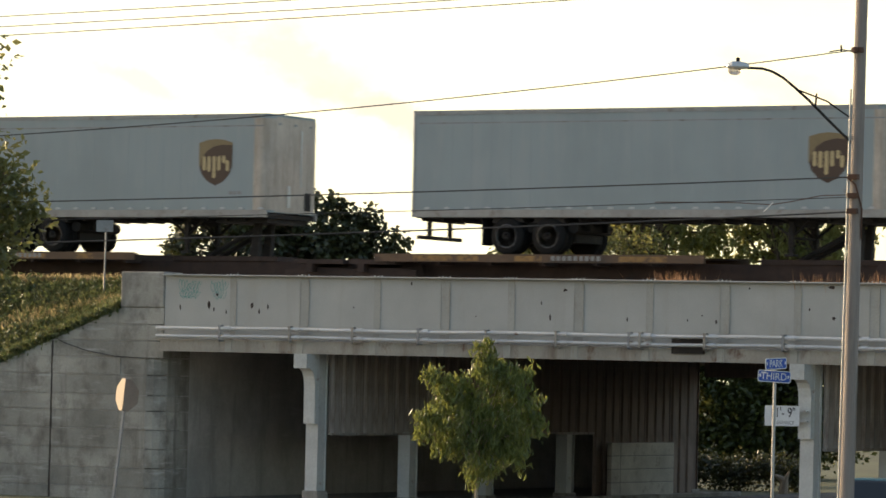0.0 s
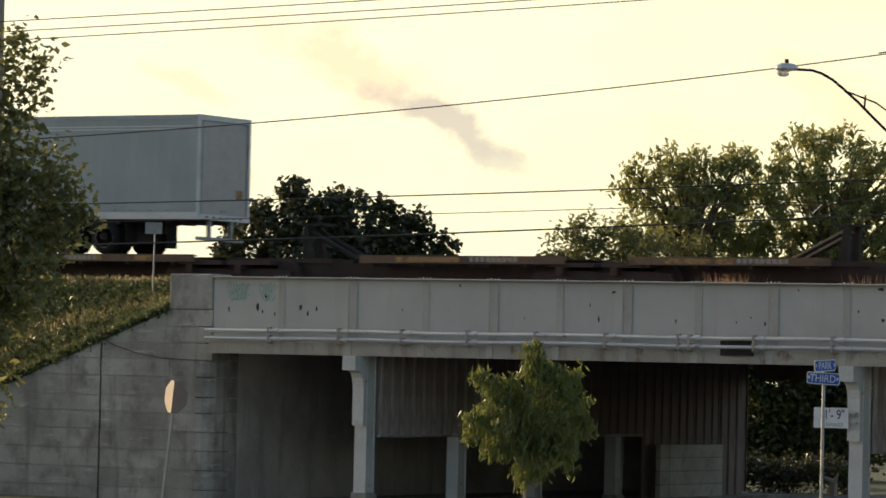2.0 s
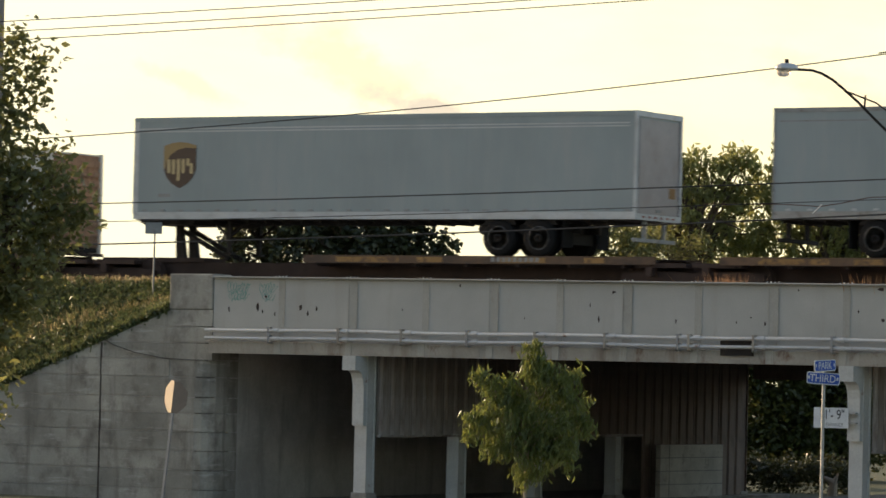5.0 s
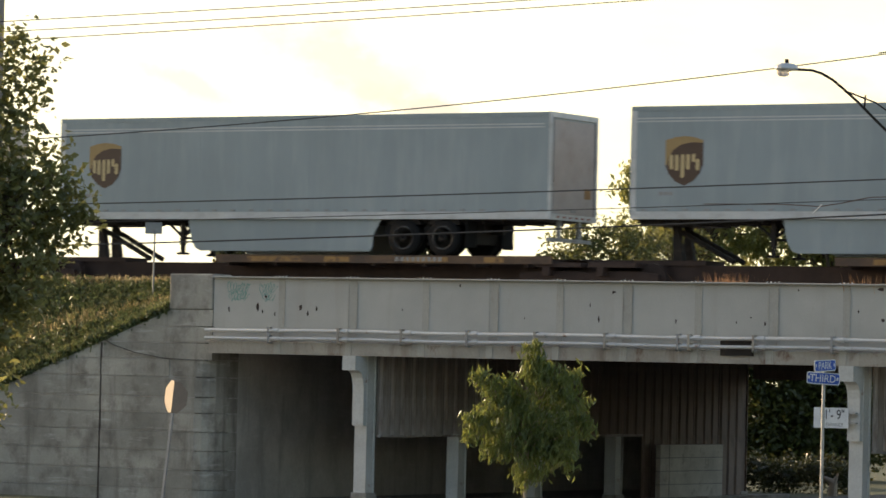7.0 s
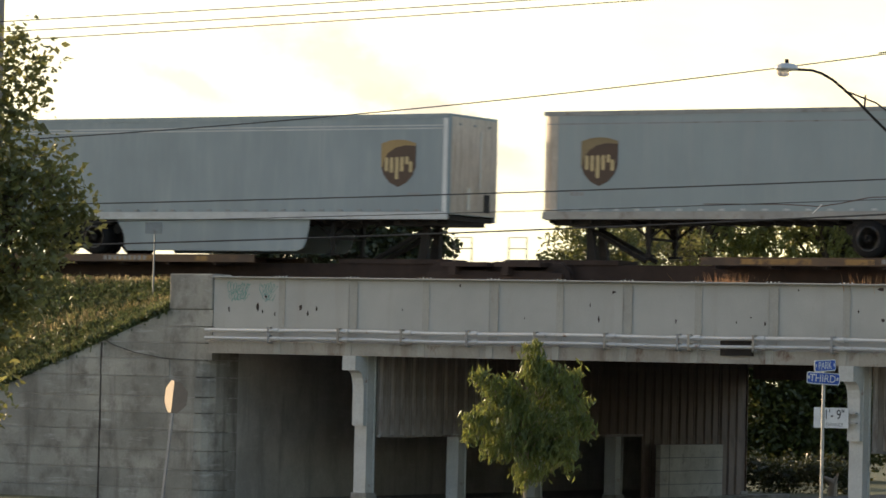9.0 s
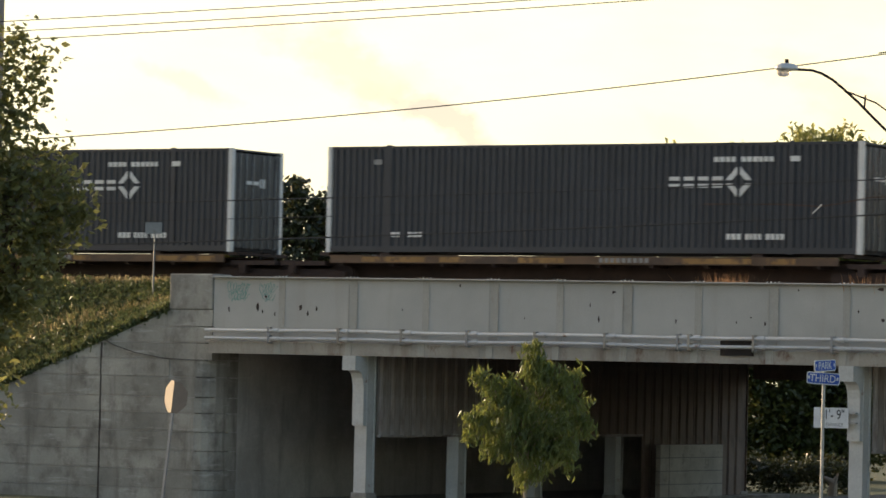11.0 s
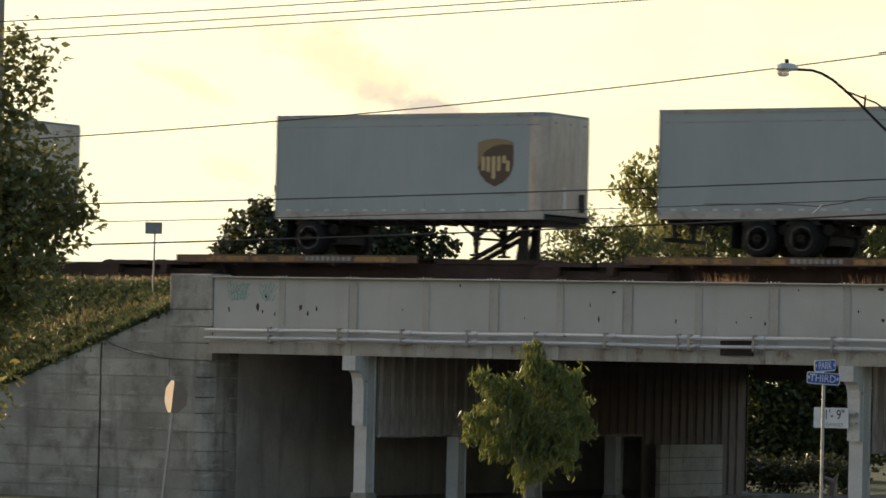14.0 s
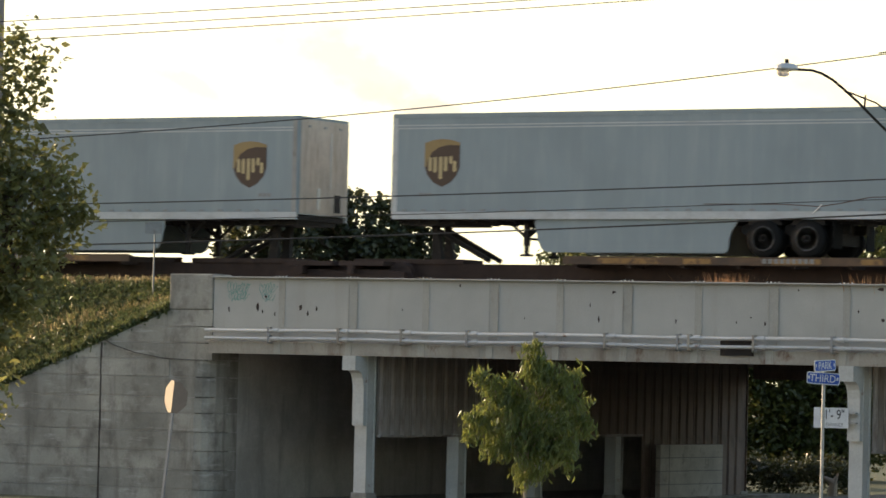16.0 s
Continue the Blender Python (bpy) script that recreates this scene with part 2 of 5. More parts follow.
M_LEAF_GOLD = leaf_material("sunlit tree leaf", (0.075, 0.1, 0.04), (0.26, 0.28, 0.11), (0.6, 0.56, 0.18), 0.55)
M_LEAF_SHRUB = leaf_material("shrub leaf", (0.02, 0.035, 0.012), (0.08, 0.1, 0.025), (0.3, 0.28, 0.04), 0.3)
M_GRASS = leaf_material("grass blade", (0.06, 0.09, 0.042), (0.24, 0.25, 0.125), (0.46, 0.44, 0.19), 0.42)
M_DRY = leaf_material("dry grass blade", (0.34, 0.28, 0.15), (0.66, 0.54, 0.33), (0.8, 0.64, 0.36), 0.62)
M_WEEDLEAF = leaf_material("bank weed leaf", (0.03, 0.058, 0.028), (0.1, 0.135, 0.055), (0.28, 0.32, 0.11), 0.35)
M_WEED = leaf_material("reddish weed", (0.28, 0.13, 0.07), (0.5, 0.3, 0.16), (0.6, 0.35, 0.18), 0.45)
M_GRAFFITI = surface("green spray paint", (0.05, 0.3, 0.24), 0.5, grain=20, var=0.1, bump=0)
M_SPALL = surface("bare dark steel", (0.05, 0.035, 0.03), 0.8, var=0.3, bump=0)
M_TEAL = surface("teal car paint", (0.08, 0.17, 0.19), 0.3, grain=20, var=0.05, bump=0)
m, nt, b = nodes_of("lamp lens")
b.inputs["Base Color"].default_value, b.inputs["Roughness"].default_value, b.inputs["Transmission Weight"].default_value = (0.9, 0.8, 0.7, 1), 0.25, 0.7
M_LENS = m
m, nt, b = nodes_of("car glass")
b.inputs["Base Color"].default_value, b.inputs["Roughness"].default_value = (0.03, 0.035, 0.04, 1), 0.06
M_GLASS = m


# ---- building helpers ----
def box(bm, x0, x1, y0, y1, z0, z1, m=None):
    v = [bm.verts.new((m @ Vector(c)) if m else c) for c in ((x0, y0, z0), (x1, y0, z0), (x1, y1, z0), (x0, y1, z0), (x0, y0, z1), (x1, y0, z1), (x1, y1, z1), (x0, y1, z1))]
    for f in ((3, 2, 1, 0), (4, 5, 6, 7), (0, 1, 5, 4), (1, 2, 6, 5), (2, 3, 7, 6), (3, 0, 4, 7)):
        bm.faces.new([v[i] for i in f])


def tube(bm, p0, p1, r0, r1=None, n=8, caps=True):
    p0, p1 = Vector(p0), Vector(p1)
    r1 = r0 if r1 is None else r1
    q = (p1 - p0).to_track_quat("Z", "Y")
    rings = [[bm.verts.new(p + q @ Vector((r * math.cos(2 * math.pi * i / n), r * math.sin(2 * math.pi * i / n), 0))) for i in range(n)] for p, r in ((p0, r0), (p1, r1))]
    for i in range(n):
        bm.faces.new((rings[0][i], rings[0][(i + 1) % n], rings[1][(i + 1) % n], rings[1][i]))
    if caps:
        bm.faces.new(rings[0][::-1])
        bm.faces.new(rings[1])


def path_tube(bm, pts, r, n=6):
    """One bent tube through the points."""
    pts = [Vector(p) for p in pts]
    rings = []
    for k, p in enumerate(pts):
        d = (pts[min(k + 1, len(pts) - 1)] - pts[max(k - 1, 0)]).normalized()
        side = d.cross(Vector((0, 0, 1)) if abs(d.z) < 0.9 else Vector((0, 1, 0))).normalized()
        if rings and side.dot(last) < 0:
            side = -side
        last = side
        up = side.cross(d)
        rings.append([bm.verts.new(p + r * (side * math.cos(6.28319 * i / n) + up * math.sin(6.28319 * i / n))) for i in range(n)])
    for a, c in zip(rings, rings[1:]):
        for i in range(n):
            bm.faces.new((a[i], a[(i + 1) % n], c[(i + 1) % n], c[i]))
    bm.faces.new(rings[0][::-1])
    bm.faces.new(rings[-1])


def prism(bm, outline, axis, a, c):
    """Extrudes an outline of (u, w) pairs along axis 'x', 'y' or 'z' from a to c."""
    def at(u, w, d):
        return {"x": (d, u, w), "y": (u, d, w), "z": (u, w, d)}[axis]
    lo, hi = [bm.verts.new(at(u, w, a)) for u, w in outline], [bm.verts.new(at(u, w, c)) for u, w in outline]
    n = len(outline)
    for i in range(n):
        bm.faces.new((lo[i], lo[(i + 1) % n], hi[(i + 1) % n], hi[i]))
    bm.faces.new(lo[::-1])
    bm.faces.new(hi)


def lathe(bm, profile, centre, axis="y", n=20):
    """A turned body: profile of (distance along the axis, radius)."""
    rings = []
    for d, r in profile:
        ring = []
        for i in range(n):
            a = 2 * math.pi * i / n
            u, w = r * math.cos(a), r * math.sin(a)
            ring.append(bm.verts.new(Vector(centre) + Vector({"y": (u, d, w), "z": (u, w, d), "x": (d, u, w)}[axis])))
        rings.append(ring)
    for s, t in zip(rings, rings[1:]):
        for i in range(n):
            bm.faces.new((s[i], s[(i + 1) % n], t[(i + 1) % n], t[i]))
    bm.faces.new(rings[0][::-1])
    bm.faces.new(rings[-1])


def finish(bm, name, material, bevel=0.0):
    bmesh.ops.recalc_face_normals(bm, faces=bm.faces)
    me = bpy.data.meshes.new(name)
    bm.to_mesh(me)
    bm.free()
    me.materials.append(material)
    return me


def part(name, bm, material, parent, label="", bevel=0.0):
    ob = new(name, finish(bm, name, material))
    ob.parent = parent
    if bevel:
        mod = ob.modifiers.new("bevel", "BEVEL")
        mod.width, mod.segments, mod.limit_method = bevel, 2, "ANGLE"
    if label:
        ob["label"] = label
    return ob


def share(name, mesh, parent, place):
    """One more piece on a mesh that others use too."""
    ob = new(name, mesh)
    ob.parent = parent
    ob.location = place
    return ob


def thing(name, label, category, at=(0, 0, 0), group="", kind=""):
    ob = new(name)
    ob.empty_display_size = 0.2
    ob.matrix_world = pose(*at)
    return tagged(ob, label, category, group, kind)


def solid(name, bm, material, label, category, kind="", bevel=0.0, group=""):
    ob = part(name, bm, material, None, bevel=bevel)
    return tagged(ob, label, category, group, kind)


def lettering(name, text, size, material, parent, m, squeeze=1.0, label=""):
    cu = bpy.data.curves.new(name, "FONT")
    cu.body, cu.size, cu.extrude, cu.align_x, cu.align_y = text, size, 0.002, "CENTER", "CENTER"
    tmp = bpy.data.objects.new(name, cu)
    me = bpy.data.meshes.new_from_object(tmp)
    bpy.data.objects.remove(tmp)
    me.materials.clear()
    me.materials.append(material)
    ob = new(name, me)
    ob.parent = parent
    ob.matrix_basis = m @ Matrix.Diagonal((squeeze, 1, 1, 1))
    if label:
        ob["label"] = label
    return ob


# ---- ground, bridge and embankment ----
GZ = -0.4


def ground_height(x, y):
    s = min(1, max(0, (-50 - y) / 35))
    return GZ + 2.0 * s * s * (3 - 2 * s)


def build_ground():
    xs = [-3000, -1200, -500, -200, -80, -20, 20, 80, 200, 500, 1200, 3000]
    ys = [-3000, -800, -300, -140, -90, -85, -80, -75, -70, -65, -60, -55, -50, -20, 0, 60, 200, 600, 1500, 3000]
    bm = bmesh.new()
    grid = [[bm.verts.new((x, y, ground_height(x, y))) for x in xs] for y in ys]
    for a, c in zip(grid, grid[1:]):
        for i in range(len(xs) - 1):
            bm.faces.new((a[i], a[i + 1], c[i + 1], c[i]))
    solid("ground", bm, M_GROUND, "grassy ground around the underpass", "ground", "structure")
    bm = bmesh.new()
    box(bm, -1.2, 10.9, -48, 140, GZ - 0.2, GZ + 0.02)
    solid("road", bm, M_ASPHALT, "grey asphalt road under the railway bridge", "road", "structure")
    for x0, x1 in ((-6.9, -1.45), (11.1, 19.5)):
        bm = bmesh.new()
        box(bm, x0, x1, -48, 23.6, GZ - 0.2, GZ + 0.1)
        solid("pavement", bm, M_PAVE, "pale concrete pavement beside the road", "pavement", "structure", bevel=0.02)
    for x0, x1 in ((-1.44, -1.22), (10.92, 11.09)):
        bm = bmesh.new()
        box(bm, x0, x1, -48, 23.6, GZ - 0.2, GZ + 0.14)
        solid("kerb", bm, M_CONC, "worn concrete kerb along the road", "kerb", "structure", bevel=0.02)


GX0, GX1 = -7.2, 20.2
STIFFENERS = (-4.98, -2.73, -0.48, 1.58, 3.54, 5.51, 7.53, 9.63, 11.63, 13.7, 15.75, 17.8)


def build_girder(y, name_label):
    g = thing("bridge_girder", name_label, "bridge", (0, y, 0), kind="structure")
    bm = bmesh.new()
    box(bm, GX0 + 0.02, GX1, 0, 0.03, 3.7, 5.72)
    part("web_plate", bm, M_GIRDER, g)
    bm = bmesh.new()
    box(bm, GX0 + 0.02, GX1, -0.16, 0.2, 5.72, 5.755)
    part("top_flange", bm, M_GIRDER, g, bevel=0.01)
    # built-up bottom flange with a rolled outer lip
    bm = bmesh.new()
    prism(bm, [(-0.2, 3.66), (-0.19, 3.98), (-0.02, 4.04), (-0.004, 4.04), (-0.004, 3.69), (0.25, 3.69), (0.25, 3.66)], "x", GX0 + 0.02, GX1)
    part("bottom_flange", bm, M_FLANGE, g, "rust-streaked built-up bottom flange")
    # cover plates bolted to the flange between the stiffeners
    for x0, x1 in zip((GX0,) + STIFFENERS, STIFFENERS):
        if x1 - x0 > 1.2:
            bm = bmesh.new()
            box(bm, x0 + 0.3, x1 - 0.28, -0.209, -0.201, 3.71, 3.9)
            part("cover_plate", bm, M_FLANGE, g)
            bm = bmesh.new()
            prism(bm, [(-0.214, 3.665), (-0.203, 3.99), (-0.19, 4.05), (-0.19, 3.665)], "x", x1 - 0.1, x1 + 0.1)
            part("splice_angle", bm, M_STIFF, g)
    for i, x in enumerate(STIFFENERS):
        wide = 0.26 if i % 2 else 0.2
        bm = bmesh.new()
        box(bm, x - wide / 2, x + wide / 2, -0.013, -0.001, 4.05, 5.71)
        if i % 2:
            for e in (-1, 1):
                box(bm, x + e * wide / 2 - 0.01, x + e * wide / 2 + 0.01, -0.022, -0.0135, 4.05, 5.712)
        part("stiffener", bm, M_STIFF, g)
        bm = bmesh.new()
        for k in range(4):
            tube(bm, (x - 0.16 + k * 0.11, -0.08, 5.755), (x - 0.16 + k * 0.11, -0.08, 5.778 + 0.012 * (k % 2)), 0.02, n=6)
        part("bolt_group", bm, M_PIPE, g)
    # the top edge falls a little towards the east
    for ob in g.children:
        for v in ob.data.vertices:
            if v.co.z > 5.6:
                v.co.z -= 0.018 + 0.0027 * (v.co.x - GX0)
    return g


def build_bridge():
    front = build_girder(0, "grey painted riveted plate girder with rust stains and graffiti")
    build_girder(23.4, "grey painted rear plate girder of the railway bridge")
    rnd = random.Random(4)
    # flaked paint
    for x, z, w, h in ((-6.68, 4.85, 0.05, 0.17), (-5.76, 4.92, 0.1, 0.24), (-5.6, 4.8, 0.05, 0.12), (-5.5, 5.2, 0.08, 0.1), (-5.2, 4.74, 0.05, 0.1), (-4.38, 4.92, 0.11, 0.22), (-4.15, 4.76, 0.06, 0.16),
                       (-3.88, 4.9, 0.06, 0.15), (0.55, 5.55, 0.05, 0.09), (5.1, 5.42, 0.12, 0.09), (4.42, 5.08, 0.03, 0.12), (4.68, 4.72, 0.05, 0.2), (6.9, 4.7, 0.05, 0.12), (10.3, 5.52, 0.05, 0.06),
                       (9.4, 4.66, 0.06, 0.12), (9.0, 4.82, 0.05, 0.05), (-1.2, 4.9, 0.03, 0.07), (2.5, 4.72, 0.03, 0.06), (8.6, 4.7, 0.03, 0.07), (12.55, 5.55, 0.2, 0.1), (11.95, 5.0, 0.05, 0.08), (12.6, 4.8, 0.12, 0.1)):
        bm = bmesh.new()
        n = 9
        ring = [(x + w * 0.5 * math.cos(6.283 * k / n) * rnd.uniform(0.6, 1.2), z + h * 0.5 * math.sin(6.283 * k / n) * rnd.uniform(0.6, 1.2)) for k in range(n)]
        prism(bm, ring, "y", -0.0045, -0.0012)
        part("paint_flake", bm, M_SPALL, front, "patch of flaked paint")
    # two scrawls of looping spray-painted strokes
    bm = bmesh.new()
    for x0, x1, cz, h, turns in ((-6.72, -6.05, 5.44, 0.2, 7), (-6.68, -6.1, 5.2, 0.17, 6), (-5.68, -5.2, 5.42, 0.2, 5), (-5.58, -5.28, 5.2, 0.15, 3)):
        n = turns * 9
        line = []
        for k in range(n + 1):
            a = 6.283 * turns * k / n
            line.append(Vector((x0 + (x1 - x0) * k / n + 0.07 * math.cos(a) + rnd.uniform(-0.015, 0.015), -0.003, cz + h * math.sin(a * 1.03) * rnd.uniform(0.25, 1.0))))
        for p, q in zip(line, line[1:]):
            side = Vector((p.z - q.z, 0, q.x - p.x)).normalized() * 0.0055
            bm.faces.new([bm.verts.new(v) for v in (p - side, q - side, q + side, p + side)])
    part("graffiti", bm, M_GRAFFITI, front, "thin green spray-painted scrawl")
    # deck between the girders
    bm = bmesh.new()
    box(bm, GX0, GX1, 0.26, 23.1, 3.78, 4.8)
    solid("bridge_deck", bm, M_DECK_UNDER, "dark concrete deck slab between the girders", "bridge deck", "structure")
    # service pipes on brackets
    pipes = thing("service_pipes", "two grey steel pipes on brackets along the girder", "pipe")
    for z, r, stop in ((4.29, 0.052, None), (4.08, 0.048, None)):
        bm = bmesh.new()
        xs = [-7.22 + i * 0.98 for i in range(29)]
        pts = [(x, -0.33 + 0.006 * math.sin(x * 1.7), z + 0.012 * math.sin(x * 0.9 + z) - 0.003 * abs(math.sin(x * 1.5))) for x in xs]
        path_tube(bm, pts, r, 10)
        part("pipe", bm, M_PIPE, pipes)
    for k, x in enumerate((-5.15, -2.95, -1.0, 1.0, 3.02, 5.06, 7.15, 7.46, 9.27, 11.42, 13.4, 15.4)):
        bm = bmesh.new()
        box(bm, x - 0.03, x + 0.03, -0.4, -0.201, 3.94, 3.98)
        box(bm, x - 0.03, x + 0.03, -0.4, -0.386, 3.94, 4.38)
        box(bm, x - 0.05, x + 0.05, -0.395, -0.26, 4.345, 4.38)
        box(bm, x - 0.05, x + 0.05, -0.395, -0.26, 4.13, 4.16)
        part("pipe_bracket", bm, M_FLANGE if k % 3 else M_RAILDARK, pipes)
        for z, r in ((4.29, 0.068), (4.08, 0.062)):
            bm = bmesh.new()
            tube(bm, (x + 0.12, -0.33, z), (x + 0.3, -0.33, z), r, n=12)
            part("coupling", bm, M_PIPE, pipes)
    bm = bmesh.new()
    box(bm, 8.3, 9.2, -0.27, -0.205, 3.86, 4.26)
    part("junction_box", bm, M_BLACK, pipes, "dark open junction box")


def build_column(x, y, knee, parent_label, group, paint=None):
    paint = paint or M_COLUMN
    c = thing("bridge_column", parent_label, "column", (x, y, 0.1), group=group)
    bm = bmesh.new()
    box(bm, -0.24, 0.24, -0.05, 0.5, -0.42, -0.05 if knee else -0.3)
    part("base", bm, M_CONC, c, bevel=0.02)
    for y0, y1, nm in ((0, 0.035, "front_flange"), (0.415, 0.45, "rear_flange")):
        bm = bmesh.new()
        box(bm, -0.185, 0.185, y0, y1, -0.05 if knee else -0.3, 3.67)
        part(nm, bm, paint, c)
    bm = bmesh.new()
    box(bm, 0.12, 0.14, 0.036, 0.414, -0.05 if knee else -0.3, 3.67)
    box(bm, -0.14, -0.12, 0.036, 0.414, -0.05 if knee else -0.3, 3.67)
    part("web", bm, paint, c)
    bm = bmesh.new()
    for k in range(11):
        for yy in (0.07, 0.38):
            tube(bm, (0.14, yy, 0.3 + k * 0.14), (0.155, yy, 0.3 + k * 0.14), 0.016, n=6)
    part("rivet_row", bm, paint, c)
    if knee:
        bm = bmesh.new()
        prism(bm, [(-0.6, 3.55), (-0.6, 3.2), (-0.44, 3.18), (-0.3, 3.1), (-0.22, 2.97), (-0.17, 2.75), (-0.16, 1.72), (-0.002, 1.72), (-0.002, 3.55)], "x", -0.17, 0.17)
        part("knee_bracket", bm, paint, c, "curved grey knee bracket")
        bm = bmesh.new()
        box(bm, -0.2, 0.2, -0.66, -0.61, 3.18, 3.56)
        part("cap_plate", bm, paint, c)
    return c


def corrugated_mesh():
    bm = bmesh.new()
    prof = [(0, 0), (0.08, 0), (0.14, 0.07), (0.42, 0.07), (0.48, 0), (0.56, 0)]
    out = [(x, y) for y, x in prof] + [(x - 0.012, y) for y, x in reversed(prof)]
    prism(bm, out, "z", 0, 2.19)
    # far sheets: shade in the darker colour, haze in the shallower ribs
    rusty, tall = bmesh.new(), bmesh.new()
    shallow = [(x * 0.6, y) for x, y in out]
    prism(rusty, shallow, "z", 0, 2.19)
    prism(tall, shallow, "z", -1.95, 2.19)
    return finish(bm, "cladding_sheet", M_CLAD), finish(rusty, "shaded_rusty_sheet", M_SHADED_STEEL), finish(tall, "tall_sheet", M_SHADED_STEEL)


def build_under_bridge():
    sheet = corrugated_mesh()
    for row, x in enumerate((-2.47, 11.9)):
        group = "columns of a bridge bent"
        # the rearmost column also gets the steel with shade painted in
        for k, y in enumerate((0.1, 4.9, 9.2, 14.0, 17.9, 22.2)):
            build_column(x, y, k == 0, "grey riveted steel bridge column with knee bracket" if k == 0 else "grey riveted steel bridge column in the shade", group, M_SHADED_STEEL if k == 5 else None)
        wall = thing("cladding_wall", "grey-brown corrugated steel cladding between the bridge columns", "cladding", (x + 0.21, 0.6, 1.58), kind="structure")
        for k in range(39):
            y = k * 0.555
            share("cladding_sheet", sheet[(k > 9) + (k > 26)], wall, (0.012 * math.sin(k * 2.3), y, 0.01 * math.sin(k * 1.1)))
        bm = bmesh.new()
        box(bm, -0.02, 0.09, 0, 14.9, -0.06, 0)
        part("edge_channel", bm, M_CLAD, wall)
    bm = bmesh.new()
    box(bm, -2.1, 11.5, 22.6, 22.95, 3.3, 3.775)
    solid("cross_beam", bm, M_SHADED_STEEL, "rust-brown steel cross beam under the rear edge of the deck", "beam", "structure")
    # low concrete panel wall standing between two rear columns
    pan = thing("panel_wall", "pale low concrete panel wall with dark joints", "wall", (-2.0, 16.0, 0.1), kind="structure")
    for r in range(-1, 3):
        for y0, y1 in ((0, 0.55), (0.59, 4.1)):
            bm = bmesh.new()
            box(bm, 0, 0.16, y0, y1, r * 0.4, r * 0.4 + 0.37)
            part("concrete_panel", bm, M_PANEL, pan, bevel=0.008)
    bm = bmesh.new()
    box(bm, 0.01, 0.15, 0.005, 4.095, -0.42, 1.18)
    part("core", bm, M_DECK_UNDER, pan)
    rail = thing("guard_rail", "pale steel guard rail beside the pavement", "guard rail", (0, 2.6, 0), kind="structure")
    bm = bmesh.new()
    box(bm, 13.0, 19.4, 0, 0.06, 1.12, 1.26)
    part("beam", bm, M_COLUMN, rail)
    for x in (13.2, 15.2, 17.2, 19.2):
        bm = bmesh.new()
        box(bm, x, x + 0.12, 0.065, 0.17, -0.35, 1.2)
        part("rail_post", bm, M_COLUMN, rail)


COURSES = (-0.62, -0.07, 0.46, 0.98, 1.5, 2.0, 2.43, 2.98, 3.45, 3.91, 4.36, 4.82)


def wall_top(x):
    return 4.82 + (x + 8.57) * 0.392


def clipped(x0, x1, z0, z1):
    """The part of a rectangle under the sloping wall top."""
    pts = [(x0, z0), (x1, z0), (x1, z1), (x0, z1)]
    out = []
    for a, c in zip(pts, pts[1:] + pts[:1]):
        ka, kc = wall_top(a[0]) - a[1], wall_top(c[0]) - c[1]
        if ka >= 0:
            out.append(a)
        if ka * kc < 0:
            t = ka / (ka - kc)
            out.append((a[0] + (c[0] - a[0]) * t, a[1] + (c[1] - a[1]) * t))
    return out


def build_abutment():
    w = thing("wing_wall", "weathered board-marked concrete wing wall with dark joints", "wall", kind="structure")
    rnd = random.Random(8)
    for z0, z1 in zip(COURSES, COURSES[1:]):
        gap = rnd.uniform(0.012, 0.028)
        for x0, x1 in ((-21.5, -16.2), (-16.19, -10.9), (-10.845, -8.59)):
            if x1 < -10.8 or z1 <= 4.9:
                o = clipped(x0, x1, z0 + gap, z1)
                if len(o) > 2 and max(p[0] for p in o) - min(p[0] for p in o) > 0.1:
                    bm = bmesh.new()
                    prism(bm, o, "y", rnd.uniform(-0.012, 0.012), 0.5)
                    part("concrete_course", bm, M_CONC, w)
        bm = bmesh.new()
        y0 = rnd.uniform(-0.012, 0.008)
        if z1 < 3.9:
            prism(bm, [(-8.588, y0), (-7.75, y0), (-7.52, y0 + 0.04), (-7.35, y0 + 0.14), (-7.25, y0 + 0.3), (GX0, 0.6), (GX0, 1.3), (-8.588, 1.3)], "z", z0 + gap, z1)
        else:
            box(bm, -8.588, GX0, y0, 1.3, z0 + gap, z1)
        part("concrete_course", bm, M_CONC, w)
    bm = bmesh.new()
    box(bm, -8.62, GX0 - 0.01, -0.03, 0.9, 4.83, 5.8)
    part("end_block", bm, M_CONC, w, "pale concrete end block", bevel=0.03)
    bm = bmesh.new()
    o = clipped(-21.4, -7.72, -0.6, 4.8)
    prism(bm, o, "y", 0.03, 0.45)
    box(bm, -7.715, -7.3, 0.3, 1.25, -0.6, 3.6)
    part("joint_backing", bm, M_DECK_UNDER, w)
    bm = bmesh.new()
    box(bm, -10.893, -10.852, 0.012, 0.029, -0.6, wall_top(-10.88) - 0.03)
    part("joint_seal", bm, M_TIE, w, "dark vertical joint seal")
    for x0, x1 in ((-9.4, GX0 - 0.004), (20.2, 22.4)):
        bm = bmesh.new()
        box(bm, x0, x1, 0.9 if x0 < 0 else 0, 24, -0.6, 3.77 if x0 < 0 else 4.7)
        solid("abutment", bm, M_CONC_IN, "stained concrete abutment of the railway bridge", "abutment", "structure", bevel=0.02)


